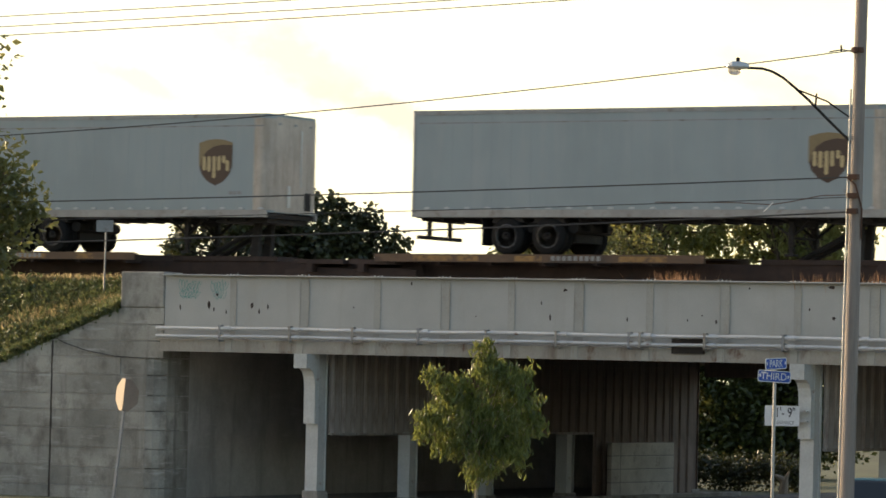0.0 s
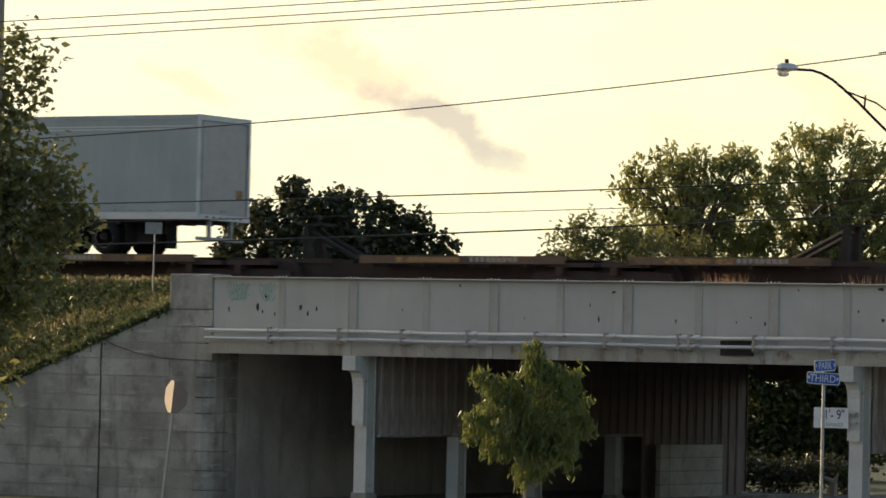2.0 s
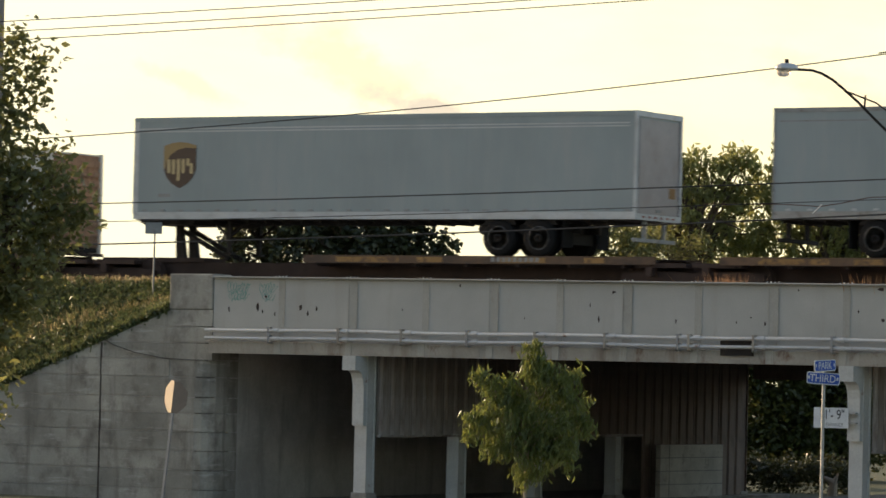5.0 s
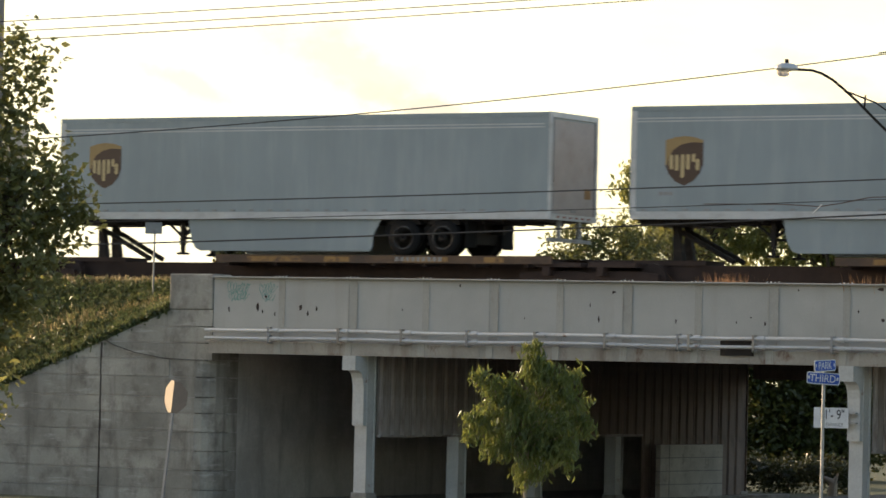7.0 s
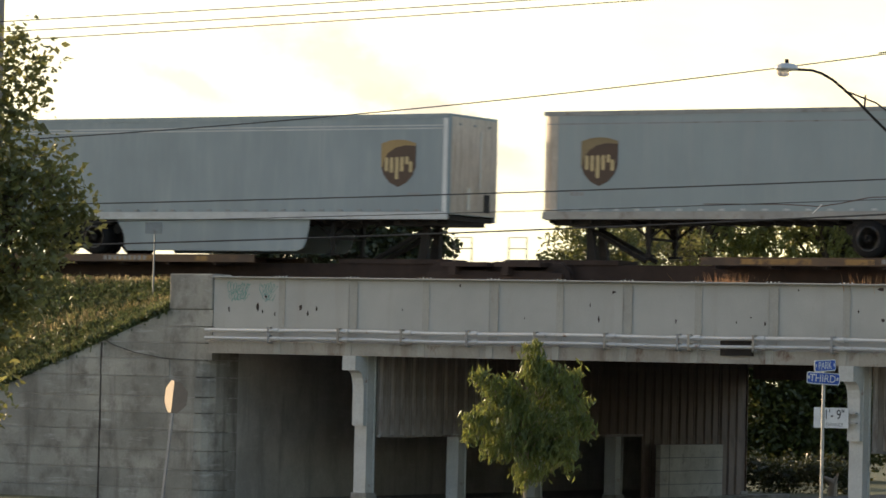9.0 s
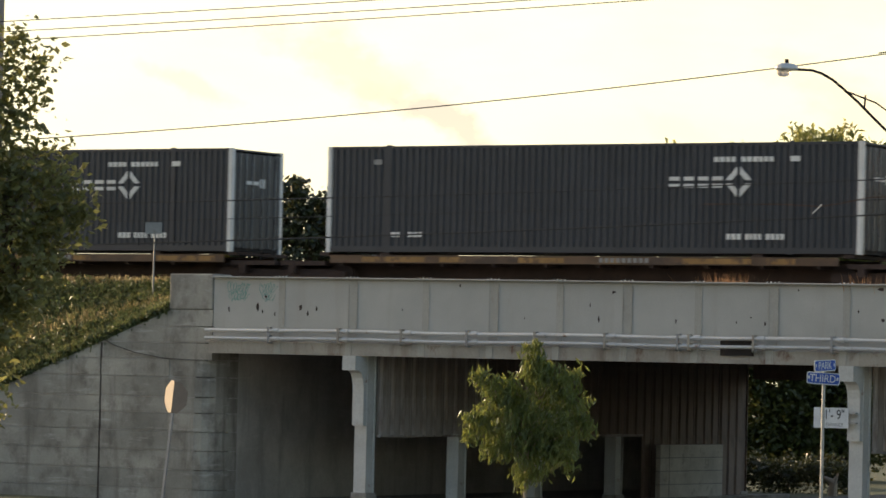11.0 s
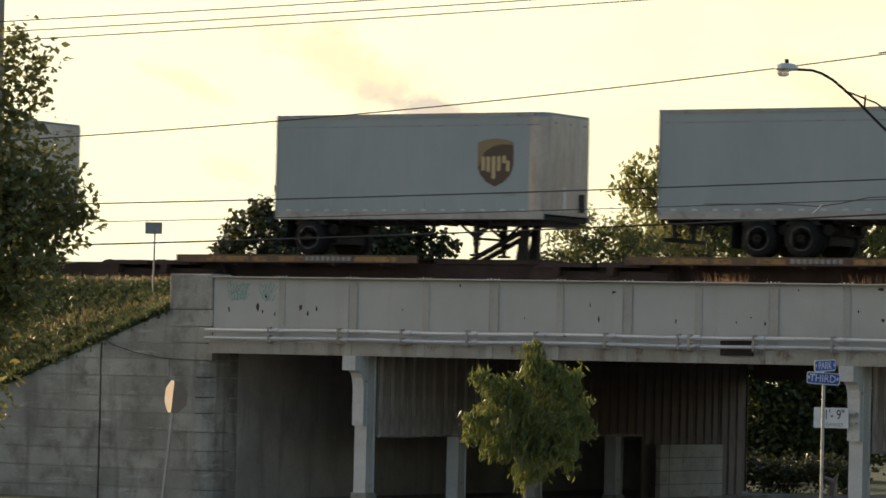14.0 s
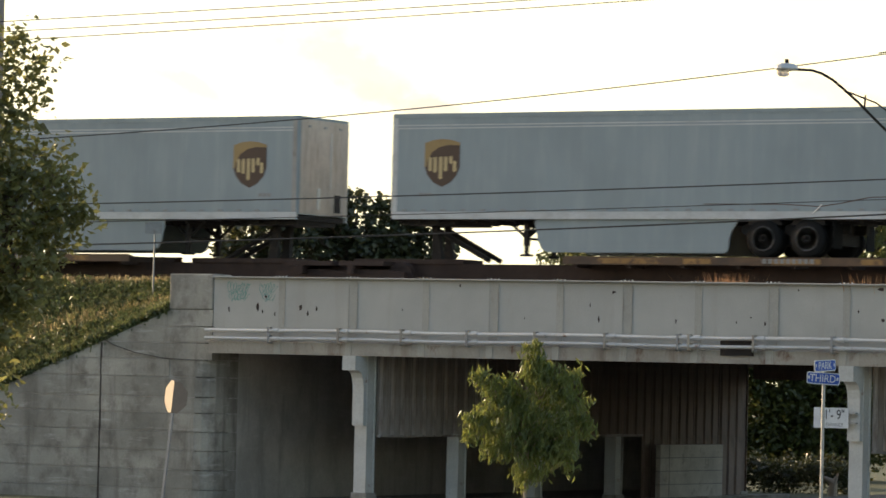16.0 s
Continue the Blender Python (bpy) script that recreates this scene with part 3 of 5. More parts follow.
def build_wall_cable():
    bm = bmesh.new()
    path_tube(bm, [(-10.81, -0.035, 3.99), (-10.46, -0.035, 3.83), (-9.72, -0.035, 3.63), (-8.75, -0.035, 3.49), (-8.01, -0.035, 3.46), (-7.3, -0.035, 3.46)], 0.011, 6)
    solid("wall_cable", bm, M_WIRE, "thin dark cable sagging across the concrete wall", "cable")


def build_blocking_walls():
    # walls added to block light from behind and darken the walkways
    for x0, x1 in ((GX0, -2.62), (12.3, 20.2)):
        bm = bmesh.new()
        box(bm, x0, x1, 22.85, 23.15, -0.6, 3.77)
        solid("blocking_wall", bm, M_CONC_IN, "added concrete wall that keeps light out of the walkway", "wall", "structure")


def build_embankment():
    for x0, x1 in ((-360, -9.4), (22.4, 380)):
        bm = bmesh.new()
        prism(bm, [(2.3, -0.6), (2.3, 5.47), (2.5, 5.47), (2.9, 5.15), (23, 5.15), (32, -0.6)], "x", x0, x1)
        solid("embankment", bm, M_BANK, "earth railway embankment with rough turf", "embankment", "structure")
    # front slope of turf
    bm = bmesh.new()
    rows = []
    xs = [-8.63 - 0.45 * i for i in range(30)] + [-24, -27, -31, -36, -60, -150, -360]
    for x in xs:
        zw = max(wall_top(x), -0.4) - 0.05
        yf = 0.47 if x > -21 else max(-8, 0.47 + (x + 21) * 0.9)
        col = []
        for k in range(9):
            t = k / 8
            y = yf + (2.35 - yf) * t
            z = zw + (5.52 - zw) * (t ** 0.7) + 0.05 * math.sin(x * 3 + k) * (0 < k < 8)
            col.append(bm.verts.new((x, y, z)))
        rows.append(col)
    for a, c in zip(rows, rows[1:]):
        for k in range(8):
            bm.faces.new((a[k], a[k + 1], c[k + 1], c[k]))
    solid("bank", bm, M_BANK, "steep grassy bank above the wing wall", "bank", "structure")
    bm = bmesh.new()
    prism(bm, [(0, -0.5), (2.32, 5.45), (2.32, -0.5)], "x", 22.4, 380)
    solid("bank", bm, M_BANK, "steep grassy bank beside the track", "bank", "structure")
    bm = bmesh.new()
    box(bm, -360, 380, 2.95, 22.9, 4.81, 5.16)
    solid("track_bed", bm, M_BALLAST, "grey-brown ballast of the railway track", "track bed", "structure")
    for k, y in enumerate((3.58, 5.02)):
        bm = bmesh.new()
        prism(bm, [(y - 0.075, 5.27), (y + 0.075, 5.27), (y + 0.02, 5.3), (y + 0.035, 5.43), (y - 0.035, 5.43), (y - 0.02, 5.3)], "x", -360, 380)
        solid("rail", bm, M_RUST, "worn steel rail of the near track", "rail", "structure")
    bm = bmesh.new()
    for k in range(1200):
        x = -355 + k * 0.61
        box(bm, x, x + 0.23, 3.0, 5.6, 5.14, 5.268)
    solid("sleepers", bm, M_TIE, "dark timber sleepers under the rails", "sleepers", kind="stuff")


# ---- train ----
SPEED, TRACK_Y, RAIL_Z, DECK = 21.0, 4.3, 5.43, 0.99
MOVERS = []


def moving(ob, s):
    MOVERS.append((ob, s))


def wheel_mesh(r, w, hub):
    bm = bmesh.new()
    lathe(bm, [(-w / 2, r * 0.62), (-w / 2, r * 0.9), (-w / 2 + 0.03, r * 0.98), (-w / 2 + 0.06, r), (w / 2 - 0.06, r), (w / 2 - 0.03, r * 0.98), (w / 2, r * 0.9), (w / 2, r * 0.62)], (0, 0, 0), "y", 22)
    tyre = finish(bm, "tyre", M_TYRE)
    bm = bmesh.new()
    lathe(bm, [(-w / 2 - 0.012, r * 0.57), (-w / 2 - 0.012, r * 0.62), (-w / 2 + 0.005, r * 0.625), (-w / 2 + 0.005, r * 0.5), (-w / 2 + 0.06, r * 0.42), (-w / 2 + 0.05, r * 0.25), (-w / 2 - 0.04, r * 0.2), (-w / 2 - 0.05, r * 0.08), (w / 2 - 0.02, r * 0.3)], (0, 0, 0), "y", 18)
    return tyre, finish(bm, "rim", M_RIM)


TYRE, RIM = wheel_mesh(0.5, 0.26, 0.2)
bm = bmesh.new()
lathe(bm, [(-0.152, 0.297), (-0.156, 0.306), (-0.152, 0.317), (-0.14, 0.317), (-0.14, 0.297), (-0.152, 0.297)], (0, 0, 0), "y", 24)
RIM_LIP = finish(bm, "rim_lip", M_LIP)
for poly in (*TYRE.polygons, *RIM.polygons):
    poly.use_smooth = True


bm = bmesh.new()
prism(bm, [(-0.085, -0.026), (0.085, -0.026), (0.06, 0.026), (-0.06, 0.026)], "y", -0.03, 0.0)
RIVET_PALE = finish(bm.copy(), "rivet", M_TRIM)
RIVET = finish(bm, "rivet", M_RAILDARK)
bm = bmesh.new()
box(bm, -0.012, 0.0, -0.07, 0.07, -0.025, 0.025)
LAMP_DOT = finish(bm, "tail_lamp", M_RED)


def emblem(parent, x, z, y, scale=1.0, faded=False):
    """A brown shield with a gold sweep above and three plain gold bars, on a side at depth y."""
    def shield(w, h, up=0.0):
        pts = [(-w / 2, h * 0.42), (-w * 0.25, h * 0.48), (0, h * 0.5), (w * 0.25, h * 0.48), (w / 2, h * 0.42), (w / 2, -h * 0.08), (w * 0.42, -h * 0.25), (w * 0.25, -h * 0.4), (0, -h * 0.5), (-w * 0.25, -h * 0.4), (-w * 0.42, -h * 0.25), (-w / 2, -h * 0.08)]
        return [(x + u * scale, z + (v + up) * scale) for u, v in pts]
    bm = bmesh.new()
    prism(bm, shield(1.1, 1.3), "y", y - 0.004, y)
    plate = part("emblem", bm, M_BROWN, parent, "brown shield emblem with gold bars")
    bm = bmesh.new()
    prism(bm, [(x + u * scale, z + v * scale) for u, v in ((-0.55, 0.545), (-0.275, 0.625), (0, 0.65), (0.275, 0.625), (0.55, 0.545), (0.55, 0.47), (0.2, 0.49), (-0.1, 0.43), (-0.33, 0.29), (-0.46, 0.1), (-0.495, -0.1), (-0.55, -0.1))], "y", y - 0.008, y - 0.004)
    part("sweep", bm, M_SWEEP if faded else M_GOLD, plate)
    for u0, w0, w1 in ((-0.43, -0.22, 0.17), (-0.27, -0.26, 0.17), (-0.1, -0.44, 0.18), (0.06, -0.23, 0.18), (0.22, -0.03, 0.19), (0.34, -0.25, 0.06)):
        bm = bmesh.new()
        q, u1 = 0.035, u0 + 0.105
        o = [(u0 + q, w0), (u1 - q, w0), (u1, w0 + q), (u1, w1 - q), (u1 - q, w1), (u0 + q, w1), (u0, w1 - q), (u0, w0 + q)]
        prism(bm, [(x + u * scale, z + v * scale) for u, v in o], "y", y - 0.0085, y - 0.0045)
        part("gold_bar", bm, M_PALE_GOLD, plate)


def marks(parent, x0, z, y, widths, h, material, name="marking_bar"):
    x = x0
    for w in widths:
        if w > 0:
            bm = bmesh.new()
            box(bm, x, x + w, y - 0.004, y, z, z + h)
            part(name, bm, material, parent)
        x += abs(w) + 0.03


def trailer(s, length, nose, skirt=False, skin=None, axles=2, logo=True, old=False, tandem=2.9, lines=True, label="", nose_mat=None, corner=None, high=3.87):
    """A semi-trailer, s metres along the train. nose: +1 towards the train's rear, -1 towards its front."""
    skin = skin or M_WHITE
    t = thing("semi_trailer", label, "trailer", (s, TRACK_Y, RAIL_Z + DECK), group="semi-trailers on the train")
    W, Z0, Z1, L = 1.295, 1.0, high, length

    def X(d):
        """A place d metres from the tail."""
        return d if nose > 0 else L - d
    def span(a, c):
        return min(X(a), X(c)), max(X(a), X(c))
    r = 0.3 if old else 0.05
    # shell with rounded nose corners
    pts = [(0.03, -W), (L - r, -W)] + [(L - r + r * math.sin(a), -W + r - r * math.cos(a)) for a in (0.4, 0.8, 1.2)] + [(L, -W + r), (L, W - r)] + [(L - r + r * math.cos(a), W - r + r * math.sin(a)) for a in (0.4, 0.8, 1.2)] + [(L - r, W), (0.03, W)]
    bm = bmesh.new()
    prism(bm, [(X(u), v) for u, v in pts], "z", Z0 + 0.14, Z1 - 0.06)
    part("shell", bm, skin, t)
    bm = bmesh.new()
    prism(bm, [(X(u), v) for u, v in pts], "z", Z1 - 0.059, Z1)
    part("roof", bm, skin, t, bevel=0.025)
    # front face skin, weathered
    bm = bmesh.new()
    a, c = span(L + 0.002, L + 0.012)
    box(bm, a, c, -W + r + 0.02, W - r - 0.02, Z0 + 0.16, Z1 - 0.08)
    np_ = part("nose_panel", bm, nose_mat or M_NOSE, t, "weathered front panel")
    bm = bmesh.new()
    a, c = span(L + 0.012, L + 0.03)
    box(bm, a, c, 0.55, 0.85, Z0 + 0.25, Z0 + 0.75)
    part("connector_box", bm, M_BLACK, np_)
    bm = bmesh.new()
    box(bm, a, c, -0.35, -0.2, Z0 + 0.3, Z0 + 0.9)
    box(bm, a, c, 0.3, 0.36, Z0 + 0.9, Z1 - 0.4)
    part("conduit", bm, M_ALU, np_)
    for yy in (-0.8, 0.0, 0.8):
        bm = bmesh.new()
        box(bm, a, c, yy - 0.06, yy + 0.06, Z1 - 0.3, Z1 - 0.24)
        part("marker_lamp", bm, M_RAILDARK, np_)
    if old:
        for side in (-1, 1):
            arc = [(L - r - 0.2, W)] + [(L - r + r * math.sin(a), W - r + r * math.cos(a)) for a in (0, 0.3, 0.6, 0.9, 1.2, 1.5708)] + [(L, W - r - 0.08)]
            inner = [(u - 0.02, v - 0.012) for u, v in arc]
            outer = [(u + 0.006, v + 0.007) for u, v in arc]
            bm = bmesh.new()
            prism(bm, [(X(u), side * v) for u, v in outer + inner[::-1]], "z", Z0 + 0.2, Z1 - 0.13)
            part("nose_corner", bm, M_NOSE, t, "dirty rounded nose corner")
    # rear frame and doors
    bm = bmesh.new()
    a, c = span(-0.02, 0.05)
    for y0, y1 in ((-W - 0.01, -W + 0.1), (W - 0.1, W + 0.01)):
        box(bm, a, c, y0, y1, Z0, Z1 + 0.005)
    box(bm, a, c, -W + 0.1, W - 0.1, Z1 - 0.14, Z1 + 0.004)
    box(bm, a, c, -W + 0.1, W - 0.1, Z0, Z0 + 0.16)
    part("rear_frame", bm, M_TRIM if not old else M_RAILDARK, t)
    a, c = span(0.0, 0.03)
    bm = bmesh.new()
    box(bm, a, c, -W + 0.105, W - 0.105, Z0 + 0.17, Z1 - 0.2)
    d = part("roller_door", bm, M_REAR, t, "dusty roll-up rear door")
    a2, c2 = span(-0.03, -0.005)
    for yy in (-W + 0.12, W - 0.16):
        bm = bmesh.new()
        box(bm, a2, c2, yy, yy + 0.04, Z0 + 0.17, Z1 - 0.16)
        part("door_track", bm, M_RAILDARK, d)
    bm = bmesh.new()
    box(bm, a2, c2, -0.14, 0.14, Z0 + 0.22, Z0 + 0.3)
    part("latch", bm, M_RAILDARK, d)
    a2, c2 = span(-0.012, -0.001)
    bm = bmesh.new()
    box(bm, a2, c2, 0.62, 0.95, Z0 + 0.62, Z0 + 0.9)
    part("warning_plate", bm, M_YELLOW, t)
    for k in range(6):
        share("tail_lamp", LAMP_DOT, t, (a2 if nose > 0 else c2 + 0.012, -0.85 + k * 0.34, Z0 + 0.08))
    # rails, rub strips and rivets
    for side in (-1, 1):
        y0, y1 = sorted((side * W, side * (W + 0.016)))
        bm = bmesh.new()
        box(bm, 0.06, L - 0.06 - (r if old else 0), y0, y1, Z1 - 0.12, Z1 - 0.004)
        part("top_rail", bm, M_RAILDARK if old else skin, t)
        bm = bmesh.new()
        y0, y1 = sorted((side * (W - 0.05), side * (W + 0.02)))
        box(bm, 0.06, L - 0.04, y0, y1, Z0, Z0 + 0.2)
        part("bottom_rail", bm, M_OLDRAIL if old else M_TRIM, t)
        if side < 0:
            for k in range(int(L / 0.62)):
                share("rivet", RIVET_PALE if old else RIVET, t, (0.45 + k * 0.62, -W - 0.001, Z0 + 0.245))
            if lines:
                for z in ((Z1 - 0.42, Z1 - 0.34) if not old else (Z1 - 0.36,)):
                    bm = bmesh.new()
                    box(bm, 0.15, L - 0.2, -W - 0.008, -W - 0.001, z, z + 0.035)
                    part("rub_strip", bm, M_TRIM if not old else M_RAILDARK, t)
            # panel seams
            bm = bmesh.new()
            step = 0.6 if old else 1.22
            for k in range(1, int(L / step)):
                box(bm, k * step - 0.012, k * step + 0.012, -W - 0.0022, -W + 0.001, Z0 + 0.21, Z1 - 0.125)
            part("panel_seam", bm, skin, t)
            a, c = span(L - r - 0.16, L - r - 0.02)
            bm = bmesh.new()
            box(bm, a, c, -W - 0.007, -W - 0.0005, Z0 + 0.205, Z1 - 0.125)
            if not old:
                part("corner_post", bm, corner or (M_SIGNWHITE if nose > 0 else M_TRIM), t)
            else:
                bm.free()
    # floor frame
    bm = bmesh.new()
    box(bm, 0.08, L - 0.1, -1.2, 1.2, Z0 - 0.02, Z0 + 0.1)
    for k in range(int(L / 0.6)):
        box(bm, 0.2 + k * 0.6, 0.26 + k * 0.6, -1.14, 1.14, Z0 - 0.1, Z0 - 0.02)
    part("floor_frame", bm, M_BLACK, t)
    # running gear
    pos = [tandem] if axles == 1 else [tandem, tandem + 1.25]
    bm = bmesh.new()
    a, c = span(pos[0] - 0.9, pos[-1] + 0.9)
    for yy in (-0.5, 0.5):
        box(bm, a, c, yy - 0.07, yy + 0.07, Z0 - 0.35, Z0 - 0.1)
    for d in pos:
        tube(bm, (X(d), -1.15, 0.5), (X(d), 1.15, 0.5), 0.07, n=8)
        for yy in (-0.5, 0.5):
            box(bm, X(d) - 0.16, X(d) + 0.16, yy - 0.09, yy + 0.09, 0.5, Z0 - 0.3)
    box(bm, *span(pos[0] - 0.55, pos[-1] + 0.55), -0.72, 0.72, 0.36, Z0 - 0.1)
    part("bogie_frame", bm, M_BLACK, t)
    for k, d in enumerate(pos):
        bm = bmesh.new()
        tube(bm, (X(d + 0.62), -1.0, 0.74), (X(d + 0.62), 1.0, 0.74), 0.15, n=12)
        part("air_tank", bm, M_BLACK, t)
        bm = bmesh.new()
        a, c = span(d - 0.5, d + 0.5)
        prism(bm, [(a, 0.86), (a + 0.1, 1.02), (c - 0.1, 1.02), (c, 0.86)], "y", -1.2, -0.75)
        part("wheel_guard", bm, M_BLACK, t)
    for d in pos:
        for yy in (-1.13, -0.83, 0.83, 1.13):
            w = new("wheel", TYRE)
            w.parent = t
            w.location = (X(d), yy, 0.5)
            if yy > 0:
                w.rotation_euler = (0, 0, math.pi)
            if abs(yy) > 1:
                k = new("rim", RIM)
                k.parent = w
                if yy < 0:
                    k = new("rim_lip", RIM_LIP)
                    k.parent = w
    a, c = span(pos[0] - 0.75, pos[0] - 0.73)
    for yy in (-1.0, 1.0):
        bm = bmesh.new()
        box(bm, a, c, yy - 0.28, yy + 0.28, 0.25, Z0 - 0.05)
        part("mudflap", bm, M_TYRE, t)
    # underride bumper
    bm = bmesh.new()
    a, c = span(0.06, 0.16)
    for yy in (-0.55, 0.55):
        box(bm, a, c, yy - 0.05, yy + 0.05, 0.5, Z0 + 0.0)
    box(bm, a, c, -1.15, 1.15, 0.42, 0.52)
    part("bumper", bm, M_BLACK if old else M_RAILDARK, t)
    # landing gear with braces
    d = L - (4.0 if skirt else 3.0) if length > 10 else L - 2.4
    for yy in (-0.75, 0.75):
        bm = bmesh.new()
        box(bm, X(d) - 0.07, X(d) + 0.07, yy - 0.07, yy + 0.07, 0.3, Z0 - 0.05)
        box(bm, X(d) - 0.05, X(d) + 0.05, yy - 0.05, yy + 0.05, 0.08, 0.3)
        box(bm, X(d) - 0.14, X(d) + 0.14, yy - 0.12, yy + 0.12, 0.02, 0.08)
        part("landing_leg", bm, M_BLACK, t)
    braces = [((X(d), -0.75, 0.5), (X(d), 0.75, 0.5))]
    for yy in (-0.75, 0.75):
        braces += [((X(d), yy, 0.5), (X(d), yy * 0.3, Z0 - 0.06)), ((X(d), yy, 0.5), (X(d - 0.6), yy, Z0 - 0.05)), ((X(d), yy, 0.5), (X(d + 0.55), yy, Z0 - 0.05))]
    bm = bmesh.new()
    prism(bm, [(-0.95, Z0 - 0.02), (0.95, Z0 - 0.02), (0.55, Z0 - 0.2), (-0.55, Z0 - 0.2)], "x", X(d) - 0.05, X(d) + 0.05)
    part("gusset_plate", bm, M_BLACK, t)
    for p0, p1 in braces:
        bm = bmesh.new()
        tube(bm, p0, p1, 0.04, n=6)
        part("leg_brace", bm, M_BLACK, t)
    bm = bmesh.new()
    a, c = span(L - 1.9, L - 0.2)
    box(bm, a, c, -1.0, 1.0, Z0 - 0.14, Z0 - 0.02)
    part("coupler_plate", bm, M_BLACK, t)
    if skirt:
        a, b_ = pos[-1] + 0.95, L - 4.5
        for yy in (-1.2, 1.2):
            bm = bmesh.new()
            prism(bm, [(X(a + 0.16), 0.12), (X(b_ - 0.4), 0.12), (X(b_ - 0.22), 0.2), (X(b_ - 0.1), 0.42), (X(b_), Z0 - 0.12), (X(b_), Z0), (X(a - 0.2), Z0), (X(a - 0.12), 0.85), (X(a), 0.68), (X(a + 0.06), 0.5), (X(a + 0.07), 0.25)], "y", yy - 0.015, yy + 0.015)
            part("side_skirt", bm, skin, t, "pale side skirt")
    if logo:
        emblem(t, X(L - ((1.76 if old else 1.62) if length > 10 else 1.55)), Z0 + 1.52, -W - 0.0046, 1.0, old)
        marks(t, X(L - 1.1) - 0.2, Z0 + 0.62, -W - 0.0046, (0.12, 0.1, 0.12), 0.1, M_GREYMARK)
    moving(t, s)
    return t


def container(s, kind):
    L, W, H = 16.15, 1.295, 2.9
    paint = {"cream": M_CREAM, "pale": M_PALE, "dark": M_NAVY}[kind]
    label = {"cream": "cream corrugated freight container with large blue lettering bars", "pale": "pale grey corrugated freight container with tan ribbed end",
             "dark": "near-black corrugated freight container with white corner posts"}[kind]
    t = thing("freight_container", label, "container", (s, TRACK_Y, RAIL_Z + DECK + 0.09), group="containers on the train")

    def ribs(bm, along, fixed, lo, hi, z0, z1, out, pitch):
        """A corrugated wall; out: the side to which it bulges."""
        n = int((hi - lo) / pitch)
        p = (hi - lo) / n
        prof = []
        for k in range(n):
            for f, d in ((0.0, 0), (0.32, 0), (0.45, 1), (0.87, 1)):
                prof.append((lo + (k + f) * p, fixed + out * 0.04 * (d - 1)))
        prof.append((hi, fixed - out * 0.04))
        back = fixed - out * 0.08
        v = [[bm.verts.new((u, w, z) if along == "x" else (w, u, z)) for z in (z0, z1)] for u, w in prof]
        for a, c in zip(v, v[1:]):
            bm.faces.new((a[0], c[0], c[1], a[1]))
        bk = [bm.verts.new((u, back, z) if along == "x" else (back, u, z)) for u, z in ((lo, z0), (hi, z0), (hi, z1), (lo, z1))]
        bm.faces.new(bk)
    for side in (-1, 1):
        bm = bmesh.new()
        ribs(bm, "x", side * (W - 0.01), 0.12, L - 0.12, 0.17, H - 0.07, side, 0.27 if kind != "dark" else 0.2)
        part("side_wall", bm, paint, t)
        bm = bmesh.new()
        y0, y1 = sorted((side * (W - 0.09), side * W))
        box(bm, 0.12, L - 0.12, y0, y1, H - 0.072, H)
        part("top_rail", bm, paint, t)
        bm = bmesh.new()
        box(bm, 0.12, L - 0.12, y0, y1, 0.02, 0.172)
        part("bottom_rail", bm, paint, t)
    for x0, x1 in ((0, 0.14), (L - 0.14, L)):
        for y0, y1 in ((-W - 0.006, -W + 0.14), (W - 0.14, W + 0.006)):
            bm = bmesh.new()
            box(bm, x0, x1, y0, y1, 0, H + 0.005)
            part("corner_post", bm, M_WHITEMARK if kind == "dark" else paint, t, bevel=0.01)
    # lifting posts at 40 feet
    for x in (1.9, L - 2.1):
        bm = bmesh.new()
        box(bm, x, x + 0.16, -W - 0.004, -W + 0.03, 0.0, H + 0.03)
        part("lift_post", bm, paint, t)
    bm = bmesh.new()
    box(bm, 0.02, L - 0.02, -W + 0.05, W - 0.05, H - 0.06, H - 0.015)
    part("roof", bm, paint, t)
    bm = bmesh.new()
    box(bm, 0.05, L - 0.05, -W + 0.1, W - 0.1, 0.03, 0.16)
    part("floor", bm, M_BLACK, t)
    endm = {"cream": M_DOORTAN, "pale": M_DOORRUST, "dark": M_NAVY}[kind]
    if kind == "pale":
        bm = bmesh.new()
        for k in range(9):
            box(bm, L - 0.08, L - 0.01, -W + 0.15, W - 0.15, 0.2 + k * 0.29, 0.2 + k * 0.29 + 0.17)
        box(bm, L - 0.1, L - 0.06, -W + 0.14, W - 0.14, 0.1, H - 0.02)
        part("end_wall", bm, endm, t, "tan ribbed end wall")
    else:
        for y0, y1 in ((-W + 0.145, -0.008), (0.008, W - 0.145)):
            bm = bmesh.new()
            box(bm, L - 0.08, L - 0.03, y0, y1, 0.14, H - 0.12)
            d = part("door", bm, endm, t, "weathered end door")
            bm = bmesh.new()
            for f in (0.22, 0.5, 0.8):
                tube(bm, (L - 0.012, y0 + (y1 - y0) * f, 0.12), (L - 0.012, y0 + (y1 - y0) * f, H - 0.1), 0.02, n=6)
            part("lock_rod", bm, M_RAILDARK, d)
            bm = bmesh.new()
            for k in range(4):
                box(bm, L - 0.03, L + 0.002, y0, y1, 0.5 + k * 0.55, 0.53 + k * 0.55)
            part("door_rib", bm, endm, d)
    box_e = bmesh.new()
    box(box_e, 0.02, 0.08, -W + 0.14, W - 0.14, 0.1, H - 0.02)
    part("front_wall", box_e, endm, t)
    y = -W - 0.006
    if kind == "cream":
        # three heavy blue blocks, each split by a slit
        z0, z1, q = H - 1.25, H - 0.47, 0.12
